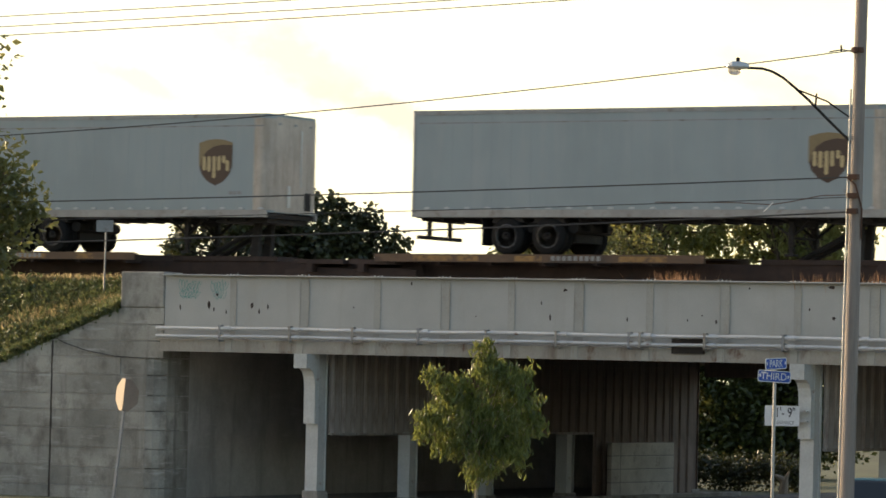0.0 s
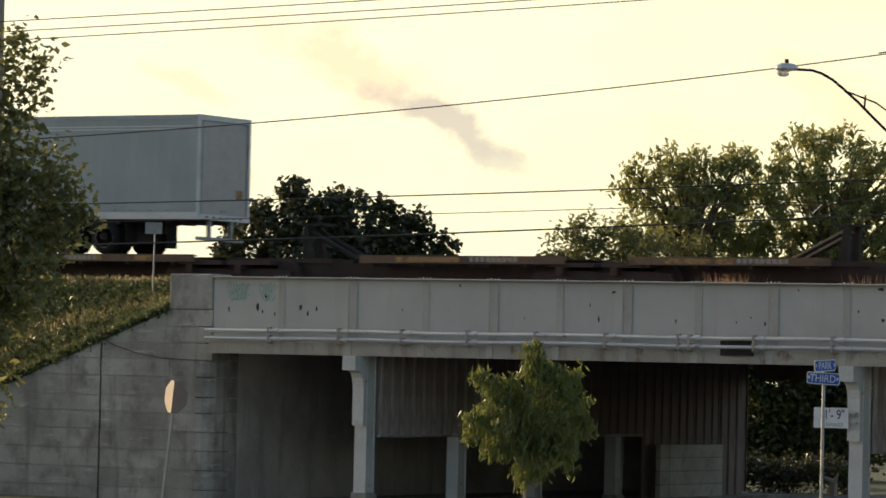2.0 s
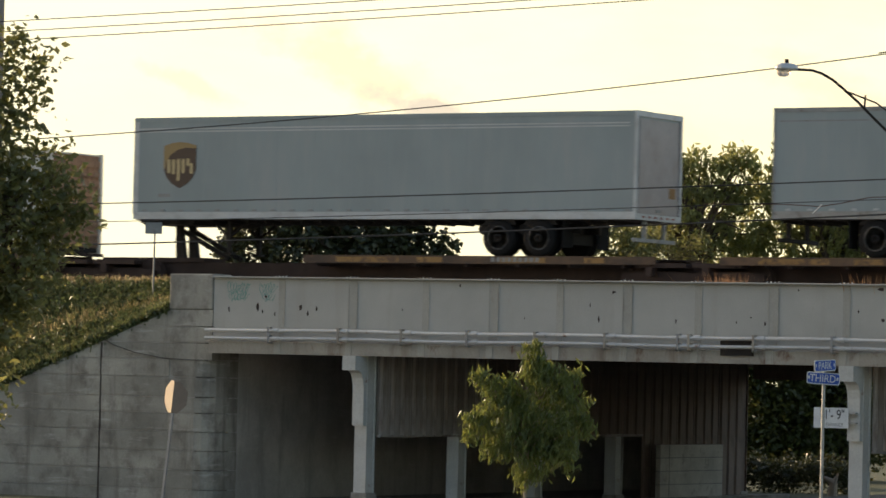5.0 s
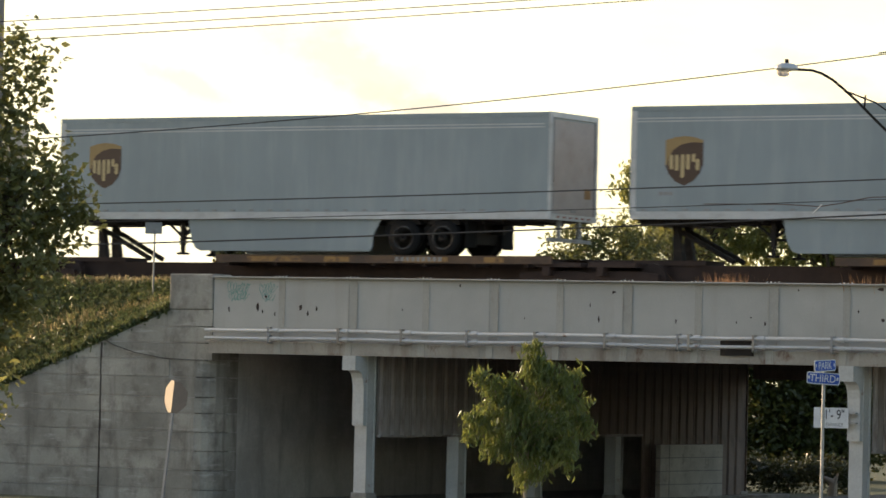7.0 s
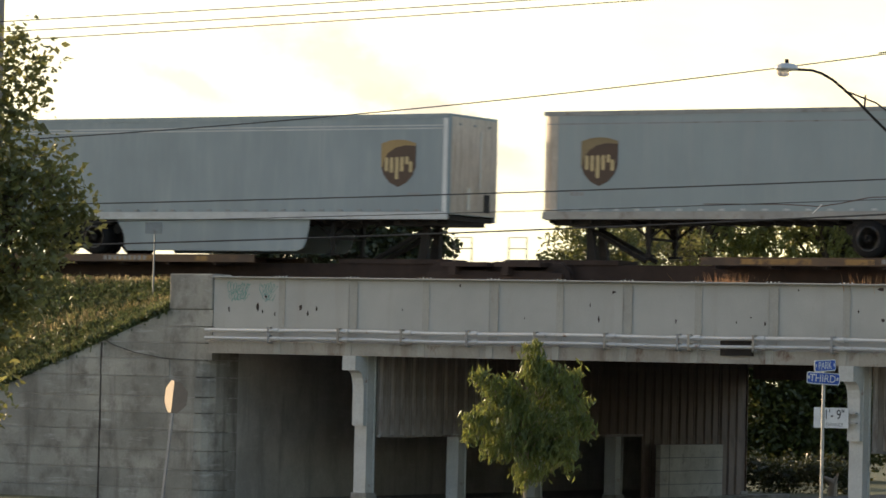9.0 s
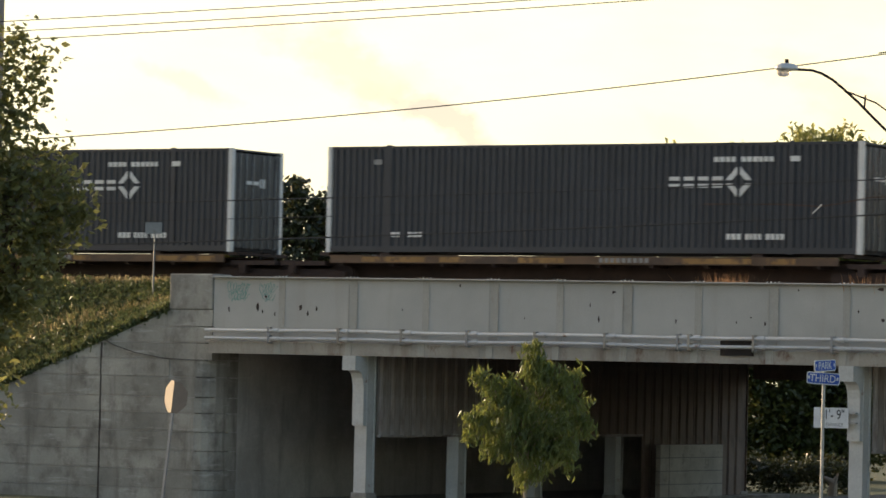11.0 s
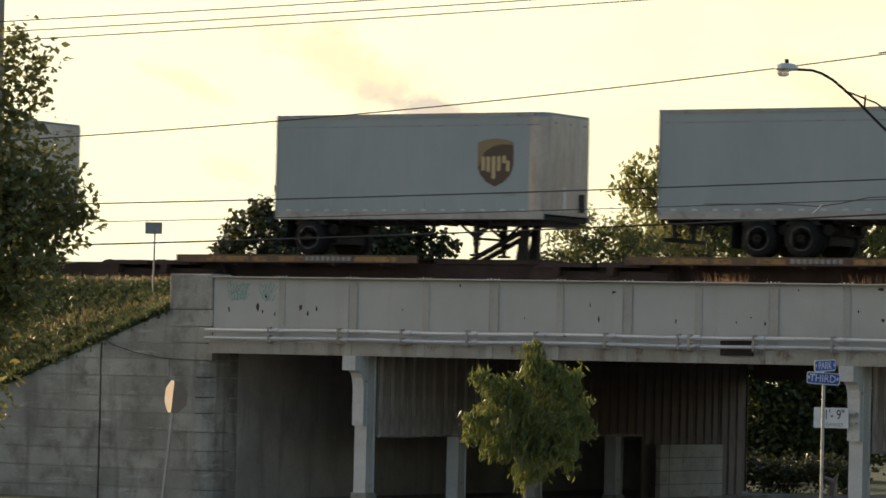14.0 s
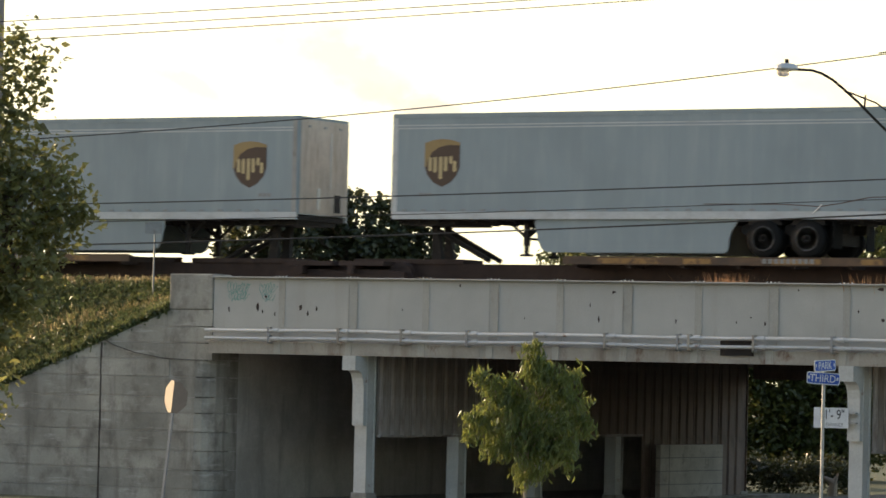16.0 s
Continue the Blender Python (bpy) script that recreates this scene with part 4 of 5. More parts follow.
        shapes = [[(u, u + 0.74, z0, z0 + 0.36), (u, u + 0.74, z0 + 0.42, z1)] for u in (0, 0.84, 1.68)]
        for rects in shapes:
            bm = bmesh.new()
            for u0, u1, w0, w1 in rects:
                e = min(q, (w1 - w0) * 0.3, (u1 - u0) * 0.3)
                prism(bm, [(2.6 + u, w) for u, w in ((u0 + e, w0), (u1 - e, w0), (u1, w0 + e), (u1, w1 - e), (u1 - e, w1), (u0 + e, w1), (u0, w1 - e), (u0, w0 + e))], "y", y - 0.004, y + 0.03)
            part("blue_shape", bm, M_BLUE, t, "large blue painted shape")
        lettering("lettering", "INTERMODAL", 0.3, M_BLUE, t, pose(2.6 + 1.22, y - 0.003, H - 1.48, 90), 1.25)
        marks(t, 12.3, H - 0.5, y + 0.002, (0.08, -0.1, 0.2, 0.2, 0.12, 0.12, 0.2, 0.2), 0.13, M_GREYMARK)
        for x, z, h in ((2.3, H - 0.35, 0.25), (3.0, H - 0.35, 0.25), (13.0, H - 0.4, 0.3), (13.6, H - 0.4, 0.3), (14.0, 0.45, 0.15), (0.8, 0.6, 0.2), (14.35, 1.2, 0.55), (14.4, 1.0, 0.2)):
            marks(t, x, z, y + 0.002, (0.07,), h, M_GREYMARK)
        bm = bmesh.new()
        for y0 in (0.1, 0.45, 0.8):
            box(bm, L - 0.028, L - 0.024, y0, y0 + 0.22, H - 0.62, H - 0.32)
        part("end_marking", bm, M_GREYMARK, t)
    elif kind == "pale":
        marks(t, 2.3, H - 0.42, y + 0.002, (0.16, 0.16, 0.16, 0.18, -0.1, 0.16, 0.16, 0.16, 0.14, 0.14, 0.2), 0.14, M_GREYMARK)
        for x, z, w in ((1.55, H - 0.45, 0.16), (14.4, H - 0.45, 0.16), (6.9, 1.0, 0.12), (7.7, 0.42, 0.22), (1.5, 0.4, 0.16), (14.2, 0.3, 0.2), (7.8, 0.6, 0.1)):
            marks(t, x, z, y + 0.002, (w,), 0.13, M_GREYMARK)
    else:
        for k in range(4):
            bm = bmesh.new()
            u = 10.6 + k * 0.42
            for x0, x1, z0, z1 in ((u, u + 0.3, -0.98, -0.88), (u, u + 0.3, -1.17, -1.07)):
                box(bm, x0, x1, y - 0.004, y + 0.03, H + z0, H + z1)
            part("white_shape", bm, M_WHITEMARK, t, "plain white painted bar")
        cx, cz = 12.62, H - 1.02
        for a0 in range(4):
            bm = bmesh.new()
            c0, c1 = a0 * math.pi / 2, (a0 + 1) * math.pi / 2
            o = [(cx + rr * math.cos(a), cz + rr * 1.05 * math.sin(a)) for rr, a in ((0.38, c0 + 0.12), (0.38, c1 - 0.12), (0.2, c1 - 0.2), (0.2, c0 + 0.2))]
            prism(bm, o, "y", y - 0.004, y + 0.03)
            part("diamond_side", bm, M_WHITEMARK, t)
        marks(t, 11.9, H - 0.5, y + 0.002, (0.14, 0.14, 0.14, 0.12, -0.1, 0.14, 0.14, 0.14, 0.12, 0.12, 0.12), 0.13, M_WHITEMARK)
        marks(t, 14.1, H - 0.5, y + 0.002, (0.28,), 0.14, M_WHITEMARK)
        marks(t, 1.5, H - 0.5, y + 0.002, (0.26,), 0.14, M_GREYMARK)
        marks(t, 12.3, 0.38, y + 0.002, (0.12, 0.12, 0.12, -0.06, 0.1, 0.08, 0.1, 0.1, -0.06, 0.12, 0.12, 0.1, 0.1), 0.15, M_WHITEMARK)
        marks(t, 2.1, 0.42, y + 0.002, (0.14, 0.1, -0.2, 0.14, 0.14, 0.1), 0.14, M_WHITEMARK)
        bm = bmesh.new()
        box(bm, L - 0.028, L - 0.02, -0.55, 0.1, H - 0.98, H - 0.88)
        box(bm, L - 0.028, L - 0.02, 0.16, 0.4, H - 1.05, H - 0.8)
        part("end_marking", bm, M_WHITEMARK, t)
    moving(t, s)
    return t


def flatcar(s0, s1, hitch_at=None, hitch_dir=1, sill=(0.0, 1.0), rails=""):
    """One platform of an articulated intermodal flatcar from s0 to s1 along the train."""
    L = s1 - s0
    c = thing("intermodal_flatcar", "brown steel intermodal flatcar platform with faded yellow marks", "railway wagon", (s0, TRACK_Y, RAIL_Z), group="flatcars of the train")
    bm = bmesh.new()
    prism(bm, [(-0.42, 0.24), (0.42, 0.24), (0.5, 0.8), (-0.5, 0.8)], "x", 0.0, L)
    part("centre_sill", bm, M_CAR, c)
    a, b_ = 1.2 + sill[0] * (L - 2.4), 1.2 + sill[1] * (L - 2.4)
    for side in (-1, 1):
        y0, y1 = sorted((side * 1.3, side * 0.72))
        bm = bmesh.new()
        box(bm, a, b_, y0, y1, DECK - 0.03, DECK)
        part("wheel_track", bm, M_CAR, c)
        y0, y1 = sorted((side * 1.34, side * 1.302))
        bm = bmesh.new()
        box(bm, a - 0.3, b_ + 0.3, y0, y1, DECK - 0.2, DECK + 0.012)
        sl = part("side_sill", bm, M_SILL, c, "worn brown side sill")
        if side < 0:
            n = int((b_ - a) / 2.4)
            for k in range(n):
                bm = bmesh.new()
                x = a + (k + 0.3) * (b_ - a) / n
                w = (2.0, 0.8, 1.4, 0.6)[k % 4]
                box(bm, x, x + w, -1.346, -1.3405, DECK - 0.17, DECK - 0.03)
                part("yellow_panel", bm, M_YELLOW, sl, "faded yellow paint panel")
            x = a + (b_ - a) * 0.55
            for k in range(9):
                bm = bmesh.new()
                box(bm, x + k * 0.17, x + k * 0.17 + 0.11, -1.351, -1.347, DECK - 0.15, DECK - 0.03)
                part("marking_bar", bm, M_GREYMARK, sl)
    bm = bmesh.new()
    box(bm, 0, 0.12, -1.3, 1.3, -0.28, -0.031)
    bearer = finish(bm, "cross_bearer", M_CAR)
    for k in range(int((b_ - a) / 1.6) + 1):
        share("cross_bearer", bearer, c, (a + k * 1.6, 0, DECK))
    # end platforms
    for x0, x1 in ((0.05, 1.5), (L - 1.5, L - 0.05)):
        bm = bmesh.new()
        box(bm, x0, x1, -1.25, 1.25, 0.72, 0.84)
        box(bm, x0 + 0.3, x0 + 0.5, -1.3, 1.3, 0.5, 0.72)
        part("end_platform", bm, M_CAR, c)
    if hitch_at is None:
        for x in (1.35, 3.3, L - 4.2, L - 1.6):
            bm = bmesh.new()
            box(bm, x, x + 0.3, -1.28, 1.28, DECK, DECK + 0.089)
            part("bolster", bm, M_CAR, c)
        bm = bmesh.new()
        path_tube(bm, [(L - 0.5 + 0.24 * math.cos(k * math.pi / 8), -0.9, 0.86 + 0.3 * math.sin(k * math.pi / 8)) for k in range(9)], 0.025, 6)
        part("brake_hose", bm, M_BLACK, c, "looped black brake hose")
    # bogies
    for x in (0.9, L - 0.9):
        bm = bmesh.new()
        for side in (-1, 1):
            prism(bm, [(x - 1.15, 0.4), (x - 0.8, 0.3), (x - 0.3, 0.22), (x + 0.3, 0.22), (x + 0.8, 0.3), (x + 1.15, 0.4), (x + 1.15, 0.55), (x + 0.5, 0.62), (x - 0.5, 0.62), (x - 1.15, 0.55)], "y", side * 0.98 - 0.06, side * 0.98 + 0.06)
        box(bm, x - 0.2, x + 0.2, -0.95, 0.95, 0.3, 0.55)
        part("bogie", bm, M_CAR, c)
        for dx in (-0.86, 0.86):
            for yy in (-0.75, 0.75):
                bm = bmesh.new()
                lathe(bm, [(-0.06, 0.36), (-0.06, 0.42), (0.05, 0.425), (0.06, 0.46), (0.08, 0.46), (0.08, 0.36)] if yy < 0 else [(-0.08, 0.36), (-0.08, 0.46), (-0.06, 0.46), (-0.05, 0.425), (0.06, 0.42), (0.06, 0.36)], (x + dx, yy, 0.42), "y", 16)
                part("rail_wheel", bm, M_CAR, c)
    if rails:
        for x in [q for q, e in ((0.5, "start"), (L - 1.1, "end")) if e == rails]:
            bm = bmesh.new()
            path_tube(bm, [(x, -1.2, 0.84), (x, -1.2, 1.5), (x + 0.55, -1.2, 1.5), (x + 0.55, -1.2, 0.84)], 0.02)
            path_tube(bm, [(x, -1.2, 1.2), (x + 0.55, -1.2, 1.2)], 0.016)
            part("handrail", bm, M_SIGNBACK, c)
    if hitch_at is not None:
        x = hitch_at - s0
        d = hitch_dir
        top = 1.85
        bm = bmesh.new()
        for yy in (-0.32, 0.32):
            prism(bm, [(x - 0.16, 0.81), (x + 0.16, 0.81), (x + 0.08 + 0.1 * d, top), (x - 0.08 + 0.1 * d, top)], "y", yy - 0.09, yy + 0.09)
        box(bm, x - 0.35, x + 0.45, -0.4, 0.4, top, top + 0.06)
        part("hitch_stand", bm, M_BLACK, c)
        bm = bmesh.new()
        for yy in (-0.3, 0.3):
            q = Vector((x + 0.1 * d, yy, top - 0.1))
            e = Vector((x - 1.6 * d, yy, 0.9))
            tube(bm, q, e, 0.075, 0.075, 6)
        part("hitch_strut", bm, M_BLACK, c, "dark diagonal hitch strut")
        bm = bmesh.new()
        box(bm, x - 2.6, x + 0.9, -0.55, 0.55, 0.8, 0.93)
        part("hitch_base", bm, M_CAR, c)
    moving(c, s0)
    return c


L45, L53, L28 = 13.72, 16.15, 8.53


def build_train():
    plain = "dull white semi-trailer with a brown shield emblem and dirty nose"
    skirted = "white semi-trailer with pale side skirts and a brown shield emblem"
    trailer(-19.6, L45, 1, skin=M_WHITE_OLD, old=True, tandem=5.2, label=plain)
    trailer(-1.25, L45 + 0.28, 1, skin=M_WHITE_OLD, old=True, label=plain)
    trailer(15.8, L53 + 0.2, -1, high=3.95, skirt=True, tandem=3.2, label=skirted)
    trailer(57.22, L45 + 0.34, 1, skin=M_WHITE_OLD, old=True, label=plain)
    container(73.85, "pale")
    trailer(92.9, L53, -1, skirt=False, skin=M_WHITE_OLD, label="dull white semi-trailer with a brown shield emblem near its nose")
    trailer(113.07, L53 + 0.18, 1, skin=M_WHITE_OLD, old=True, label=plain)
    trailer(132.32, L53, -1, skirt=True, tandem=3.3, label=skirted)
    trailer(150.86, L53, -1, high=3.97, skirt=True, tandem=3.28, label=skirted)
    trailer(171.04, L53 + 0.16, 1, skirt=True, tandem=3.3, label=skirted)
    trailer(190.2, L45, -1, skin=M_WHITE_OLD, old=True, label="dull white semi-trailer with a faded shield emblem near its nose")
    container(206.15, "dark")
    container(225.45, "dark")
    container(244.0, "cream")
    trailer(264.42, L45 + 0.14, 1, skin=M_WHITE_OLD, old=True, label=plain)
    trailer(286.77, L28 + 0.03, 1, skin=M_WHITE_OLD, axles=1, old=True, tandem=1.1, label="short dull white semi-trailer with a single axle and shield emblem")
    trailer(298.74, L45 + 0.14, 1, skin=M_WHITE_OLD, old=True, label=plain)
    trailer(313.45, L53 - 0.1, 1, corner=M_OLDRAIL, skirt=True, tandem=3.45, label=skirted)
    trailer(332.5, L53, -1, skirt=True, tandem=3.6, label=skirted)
    cars = ((-21.5, -3.4, -6.9, 1), (-3.3, 14.2, 11.4, 1), (14.3, 33.0, 16.9, -1), (33.1, 44.9, 35.3, -1), (45.0, 55.9, 51.65, 1), (56.0, 72.4, 70.0, 1), (72.5, 91.4, None, 1), (91.5, 110.6, 94.0, -1), (110.7, 130.6, 128.0, 1), (130.7, 149.5, 133.3, -1), (149.6, 168.8, 151.9, -1),
            (168.9, 188.6, 186.0, 1), (188.7, 205.4, 191.3, -1), (205.5, 223.8, None, 1), (223.9, 242.7, None, 1), (242.8, 262.2, None, 1), (262.3, 282.5, 277.0, 1), (282.6, 296.8, 294.1, 1), (296.9, 312.6, 311.2, 1), (312.7, 330.7, 328.1, 1), (330.8, 349.6, 333.5, -1))
    for k, (a, c, h, d) in enumerate(cars):
        flatcar(a, c, h, d, sill=((0.0, 0.62) if d > 0 else (0.38, 1.0)) if h else (0.05, 0.95), rails={72.5: "start", 168.9: "end", 188.7: "start"}.get(a, ""))


# ---- plants ----
def leaves_mesh(name, material, centres, size, rnd, droop=0.0, slim=0.5):
    """Many small folded leaves, one island each."""
    n = len(centres)
    c = np.array(centres)
    d = rnd.normal(size=(n, 3))
    d[:, 2] = d[:, 2] * 0.6 - droop
    d /= np.linalg.norm(d, axis=1)[:, None]
    u = rnd.normal(size=(n, 3))
    s = np.cross(d, u)
    s /= np.linalg.norm(s, axis=1)[:, None]
    up = np.cross(s, d)
    k = size * rnd.uniform(0.65, 1.3, n)[:, None]
    base, tip = c - d * k * 0.5, c + d * k * 0.5
    mid = c - d * k * 0.05
    left, right = mid + s * k * slim * 0.5 + up * k * 0.1, mid - s * k * slim * 0.5 + up * k * 0.1
    v = np.stack([base, left, tip, right], 1).reshape(-1, 3)
    i = np.arange(n)[:, None] * 4
    f = np.concatenate([i + np.array([[0, 2, 1]]), i + np.array([[0, 3, 2]])])
    me = bpy.data.meshes.new(name)
    me.from_pydata(v.tolist(), [], f.tolist())
    me.materials.append(material)
    return me


def crown_points(blobs, n, rnd, clump, spread, hollow=0.55):
    """Points in clumps through a set of ellipsoid masses, thicker towards their outside."""
    vol = np.array([b[3] ** 2 for b in blobs])
    pts, cl = [], []
    count = max(1, n // clump)
    for b, k in zip(blobs, np.maximum(1, (count * vol / vol.sum()).astype(int))):
        q = rnd.normal(size=(k, 3))
        q /= np.linalg.norm(q, axis=1)[:, None]
        rad = (hollow + (1.05 - hollow) * rnd.random(k) ** 0.7) * b[3]
        cl.append(np.array(b[:3]) + q * rad[:, None])
    cl = np.concatenate(cl)
    out = np.repeat(cl, clump, 0) + rnd.normal(size=(len(cl) * clump, 3)) * spread
    return cl, out


def tree(name, label, base, blobs, n, size, material, bark, seed, trunk_r=0.15, clump=14, spread=0.2, droop=0.2, slim=0.5, limbs=26, category="tree", kind="", hollow=0.55):
    rnd = np.random.default_rng(seed)
    t = thing(name, label, category, base, kind=kind)
    o = np.array(base)
    cl, pts = crown_points(blobs, n, rnd, clump, spread, hollow)
    crown = new("crown", leaves_mesh("crown", material, (pts - o).tolist(), size, rnd, droop, slim))
    crown.parent = t
    mean = np.array([b[:3] for b in blobs]).mean(0) - o
    bm = bmesh.new()
    zs = [0, 0.35 * mean[2], 0.7 * mean[2], mean[2]]
    ps = [Vector((0, 0, -0.05)), Vector((mean[0] * 0.15 + 0.03, mean[1] * 0.15, zs[1])), Vector((mean[0] * 0.5, mean[1] * 0.5, zs[2])), Vector(mean)]
    for k in range(3):
        tube(bm, ps[k], ps[k + 1], trunk_r * (1 - 0.25 * k), trunk_r * (0.75 - 0.25 * k), 9)
    part("trunk", bm, bark, t)
    bm = bmesh.new()
    for k in rnd.choice(len(cl), min(limbs, len(cl)), replace=False):
        e = Vector(cl[k] - o)
        f = rnd.uniform(0.35, 0.9)
        st = ps[1].lerp(ps[3], f)
        md = st.lerp(e, 0.5) + Vector((0, 0, 0.1 * (e - st).length))
        r = trunk_r * 0.3
        tube(bm, st, md, r, r * 0.6, 6, False)
        tube(bm, md, e, r * 0.6, r * 0.2, 6, False)
    part("limb", bm, bark, t)
    return t


def build_trees():
    young = [(14.06, -19.93, 3.84, 0.16), (14.06, -19.92, 3.6, 0.2), (14.1, -19.9, 3.38, 0.24), (14.13, -19.88, 3.2, 0.36), (13.6, -20.16, 2.85, 0.36), (14.55, -19.67, 3.0, 0.4), (13.2, -20.36, 3.1, 0.24), (13.1, -20.42, 2.25, 0.28), (13.6, -20.13, 2.3, 0.62),
             (14.35, -19.72, 2.35, 0.72), (14.85, -19.44, 2.35, 0.26), (14.04, -19.87, 1.65, 0.55), (14.55, -19.6, 1.75, 0.42), (13.45, -20.2, 1.85, 0.36), (13.94, -19.91, 1.2, 0.26), (12.95, -20.5, 2.35, 0.13), (13.05, -20.45, 3.15, 0.12), (15.0, -19.35, 2.75, 0.12), (15.02, -19.32, 2.15, 0.12), (14.8, -19.5, 3.25, 0.14), (13.35, -20.3, 2.65, 0.16), (13.0, -20.5, 1.95, 0.14), (14.75, -19.5, 1.35, 0.12)]
    tree("young_tree", "small young tree with drooping green leaves and a pale trunk", (13.9, -19.92, GZ), young, 8000, 0.16, M_LEAF_YOUNG, M_TRUNK_PALE, 3, 0.045, 10, 0.065, 2.0, 0.28, 40, hollow=0.3)
    near = [(16.7, -41.9, 7.6, 0.58), (16.9, -41.75, 6.57, 0.85), (17.3, -41.42, 5.9, 0.7), (16.95, -41.65, 5.13, 1.15), (16.75, -41.73, 3.93, 0.95), (16.6, -41.78, 2.91, 0.75), (17.65, -41.22, 5.35, 0.45), (16.0, -42.1, 5.87, 1.6),
            (16.45, -41.79, 2.3, 0.5), (17.25, -41.45, 7.75, 0.32), (17.75, -41.1, 6.2, 0.3), (17.95, -41.0, 5.65, 0.28), (16.85, -41.6, 8.1, 0.35), (17.3, -41.45, 4.6, 0.65), (15.6, -42.3, 7.4, 1.0), (15.5, -42.3, 4.4, 1.3), (17.1, -41.5, 7.1, 0.4), (17.2, -41.5, 3.9, 0.5),
            (17.62, -41.29, 7.98, 0.16), (17.66, -41.25, 7.72, 0.15), (17.38, -41.43, 8.12, 0.2), (17.45, -41.38, 7.6, 0.25), (17.5, -41.34, 7.3, 0.22), (18.05, -40.95, 5.78, 0.2), (18.14, -40.88, 5.46, 0.2), (18.06, -40.92, 5.14, 0.2), (17.88, -41.06, 6.1, 0.2), (17.84, -41.1, 6.6, 0.16), (17.75, -41.15, 5.5, 0.35)]
    tree("street_tree", "leafy dark green street tree with a few sunlit leaves", (15.96, -42.02, GZ), near, 13000, 0.14, M_LEAF_NEAR, M_BARK, 5, 0.16, 10, 0.115, 0.35, 0.6, 70, hollow=0.45)
    centre = [(-27.73, 36.48, 9.1, 1.15), (-29.46, 35.48, 8.2, 1.1), (-26.0, 37.53, 8.8, 1.15), (-24.6, 38.41, 8.25, 0.85), (-23.4, 39.0, 7.6, 0.45), (-28.19, 36.17, 9.95, 0.5), (-26.91, 36.96, 9.4, 0.7), (-25.27, 37.94, 9.3, 0.5),
              (-30.37, 34.96, 7.6, 0.5), (-24.18, 38.61, 9.05, 0.35), (-23.9, 38.8, 8.6, 0.3), (-23.55, 39.0, 8.35, 0.25), (-23.15, 39.2, 8.05, 0.3), (-29.0, 35.7, 9.25, 0.35), (-27.5, 36.5, 6.8, 2.0), (-25.0, 38.0, 6.6, 1.8)]
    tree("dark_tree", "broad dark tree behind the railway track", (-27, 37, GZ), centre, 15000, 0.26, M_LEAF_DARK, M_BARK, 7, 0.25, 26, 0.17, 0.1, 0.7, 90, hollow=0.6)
    right1 = [(-15.89, 43.49, 10.75, 1.05), (-17.16, 42.74, 10.45, 0.55), (-13.97, 44.63, 10.95, 0.95), (-15.24, 43.93, 9.4, 1.5), (-16.88, 42.97, 8.9, 1.1), (-13.5, 44.9, 9.4, 1.3), (-14.14, 44.64, 7.95, 0.8), (-17.0, 42.7, 11.0, 0.45), (-16.1, 43.2, 11.5, 0.5), (-17.5, 42.4, 10.2, 0.4), (-15.2, 43.75, 11.4, 0.5), (-14.1, 44.4, 11.5, 0.45), (-13.4, 44.8, 11.55, 0.45)]
    right2 = [(-11.79, 45.92, 11.4, 1.2), (-10.51, 46.68, 11.35, 1.2), (-9.23, 47.47, 10.6, 1.3), (-12.0, 45.55, 9.7, 1.5), (-10.32, 46.88, 9.1, 1.7), (-8.14, 48.13, 10.6, 1.5), (-12.1, 45.6, 12.0, 0.45), (-11.8, 45.8, 12.4, 0.4), (-10.5, 46.6, 12.3, 0.45), (-9.7, 47.1, 11.8, 0.5), (-8.6, 47.8, 8.2, 1.1), (-12.5, 45.61, 8.25, 0.95), (-11.59, 46.16, 7.96, 0.85), (-13.42, 45.07, 8.0, 0.85), (-9.95, 47.14, 8.1, 0.95)]
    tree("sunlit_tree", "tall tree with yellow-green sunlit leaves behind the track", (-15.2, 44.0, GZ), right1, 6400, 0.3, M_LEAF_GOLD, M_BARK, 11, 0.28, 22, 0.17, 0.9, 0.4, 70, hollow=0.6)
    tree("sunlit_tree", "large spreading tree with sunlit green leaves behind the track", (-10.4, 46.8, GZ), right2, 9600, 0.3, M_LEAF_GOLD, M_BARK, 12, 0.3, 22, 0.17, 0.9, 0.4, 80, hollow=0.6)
    bush = [(-17.0, 37.09, 8.1, 0.7), (-16.21, 37.55, 8.5, 0.7), (-15.42, 38.04, 8.3, 0.75), (-17.6, 36.8, 7.6, 0.35), (-16.2, 37.5, 7.0, 1.2), (-14.6, 38.4, 7.6, 0.9), (-15.83, 40.14, 7.85, 0.7), (-14.76, 40.78, 7.8, 0.7), (-13.77, 41.37, 7.8, 0.7)]
    tree("slender_tree", "slender green tree beside the railway embankment", (-16.2, 37.5, GZ), bush, 5600, 0.2, M_LEAF_NEAR, M_BARK, 15, 0.12, 12, 0.16, 0.2, 0.5, 40)
    rear = [(-13.12, 45.43, 2.93, 0.9), (-12.3, 45.95, 2.32, 1.3), (-11.39, 46.47, 2.9, 1.3), (-12.84, 45.69, 0.9, 1.4), (-11.56, 46.47, 0.8, 1.4), (-10.47, 47.08, 1.2, 1.5), (-9.2, 47.83, 1.6, 1.5), (-14.0, 45.0, 3.8, 1.3), (-11.5, 46.4, 4.2, 1.5), (-14.2, 44.9, 1.2, 1.3),
            (-12.8, 45.8, 5.0, 1.4), (-10.2, 47.2, 4.6, 1.5), (-10.0, 47.4, 3.0, 1.5)]
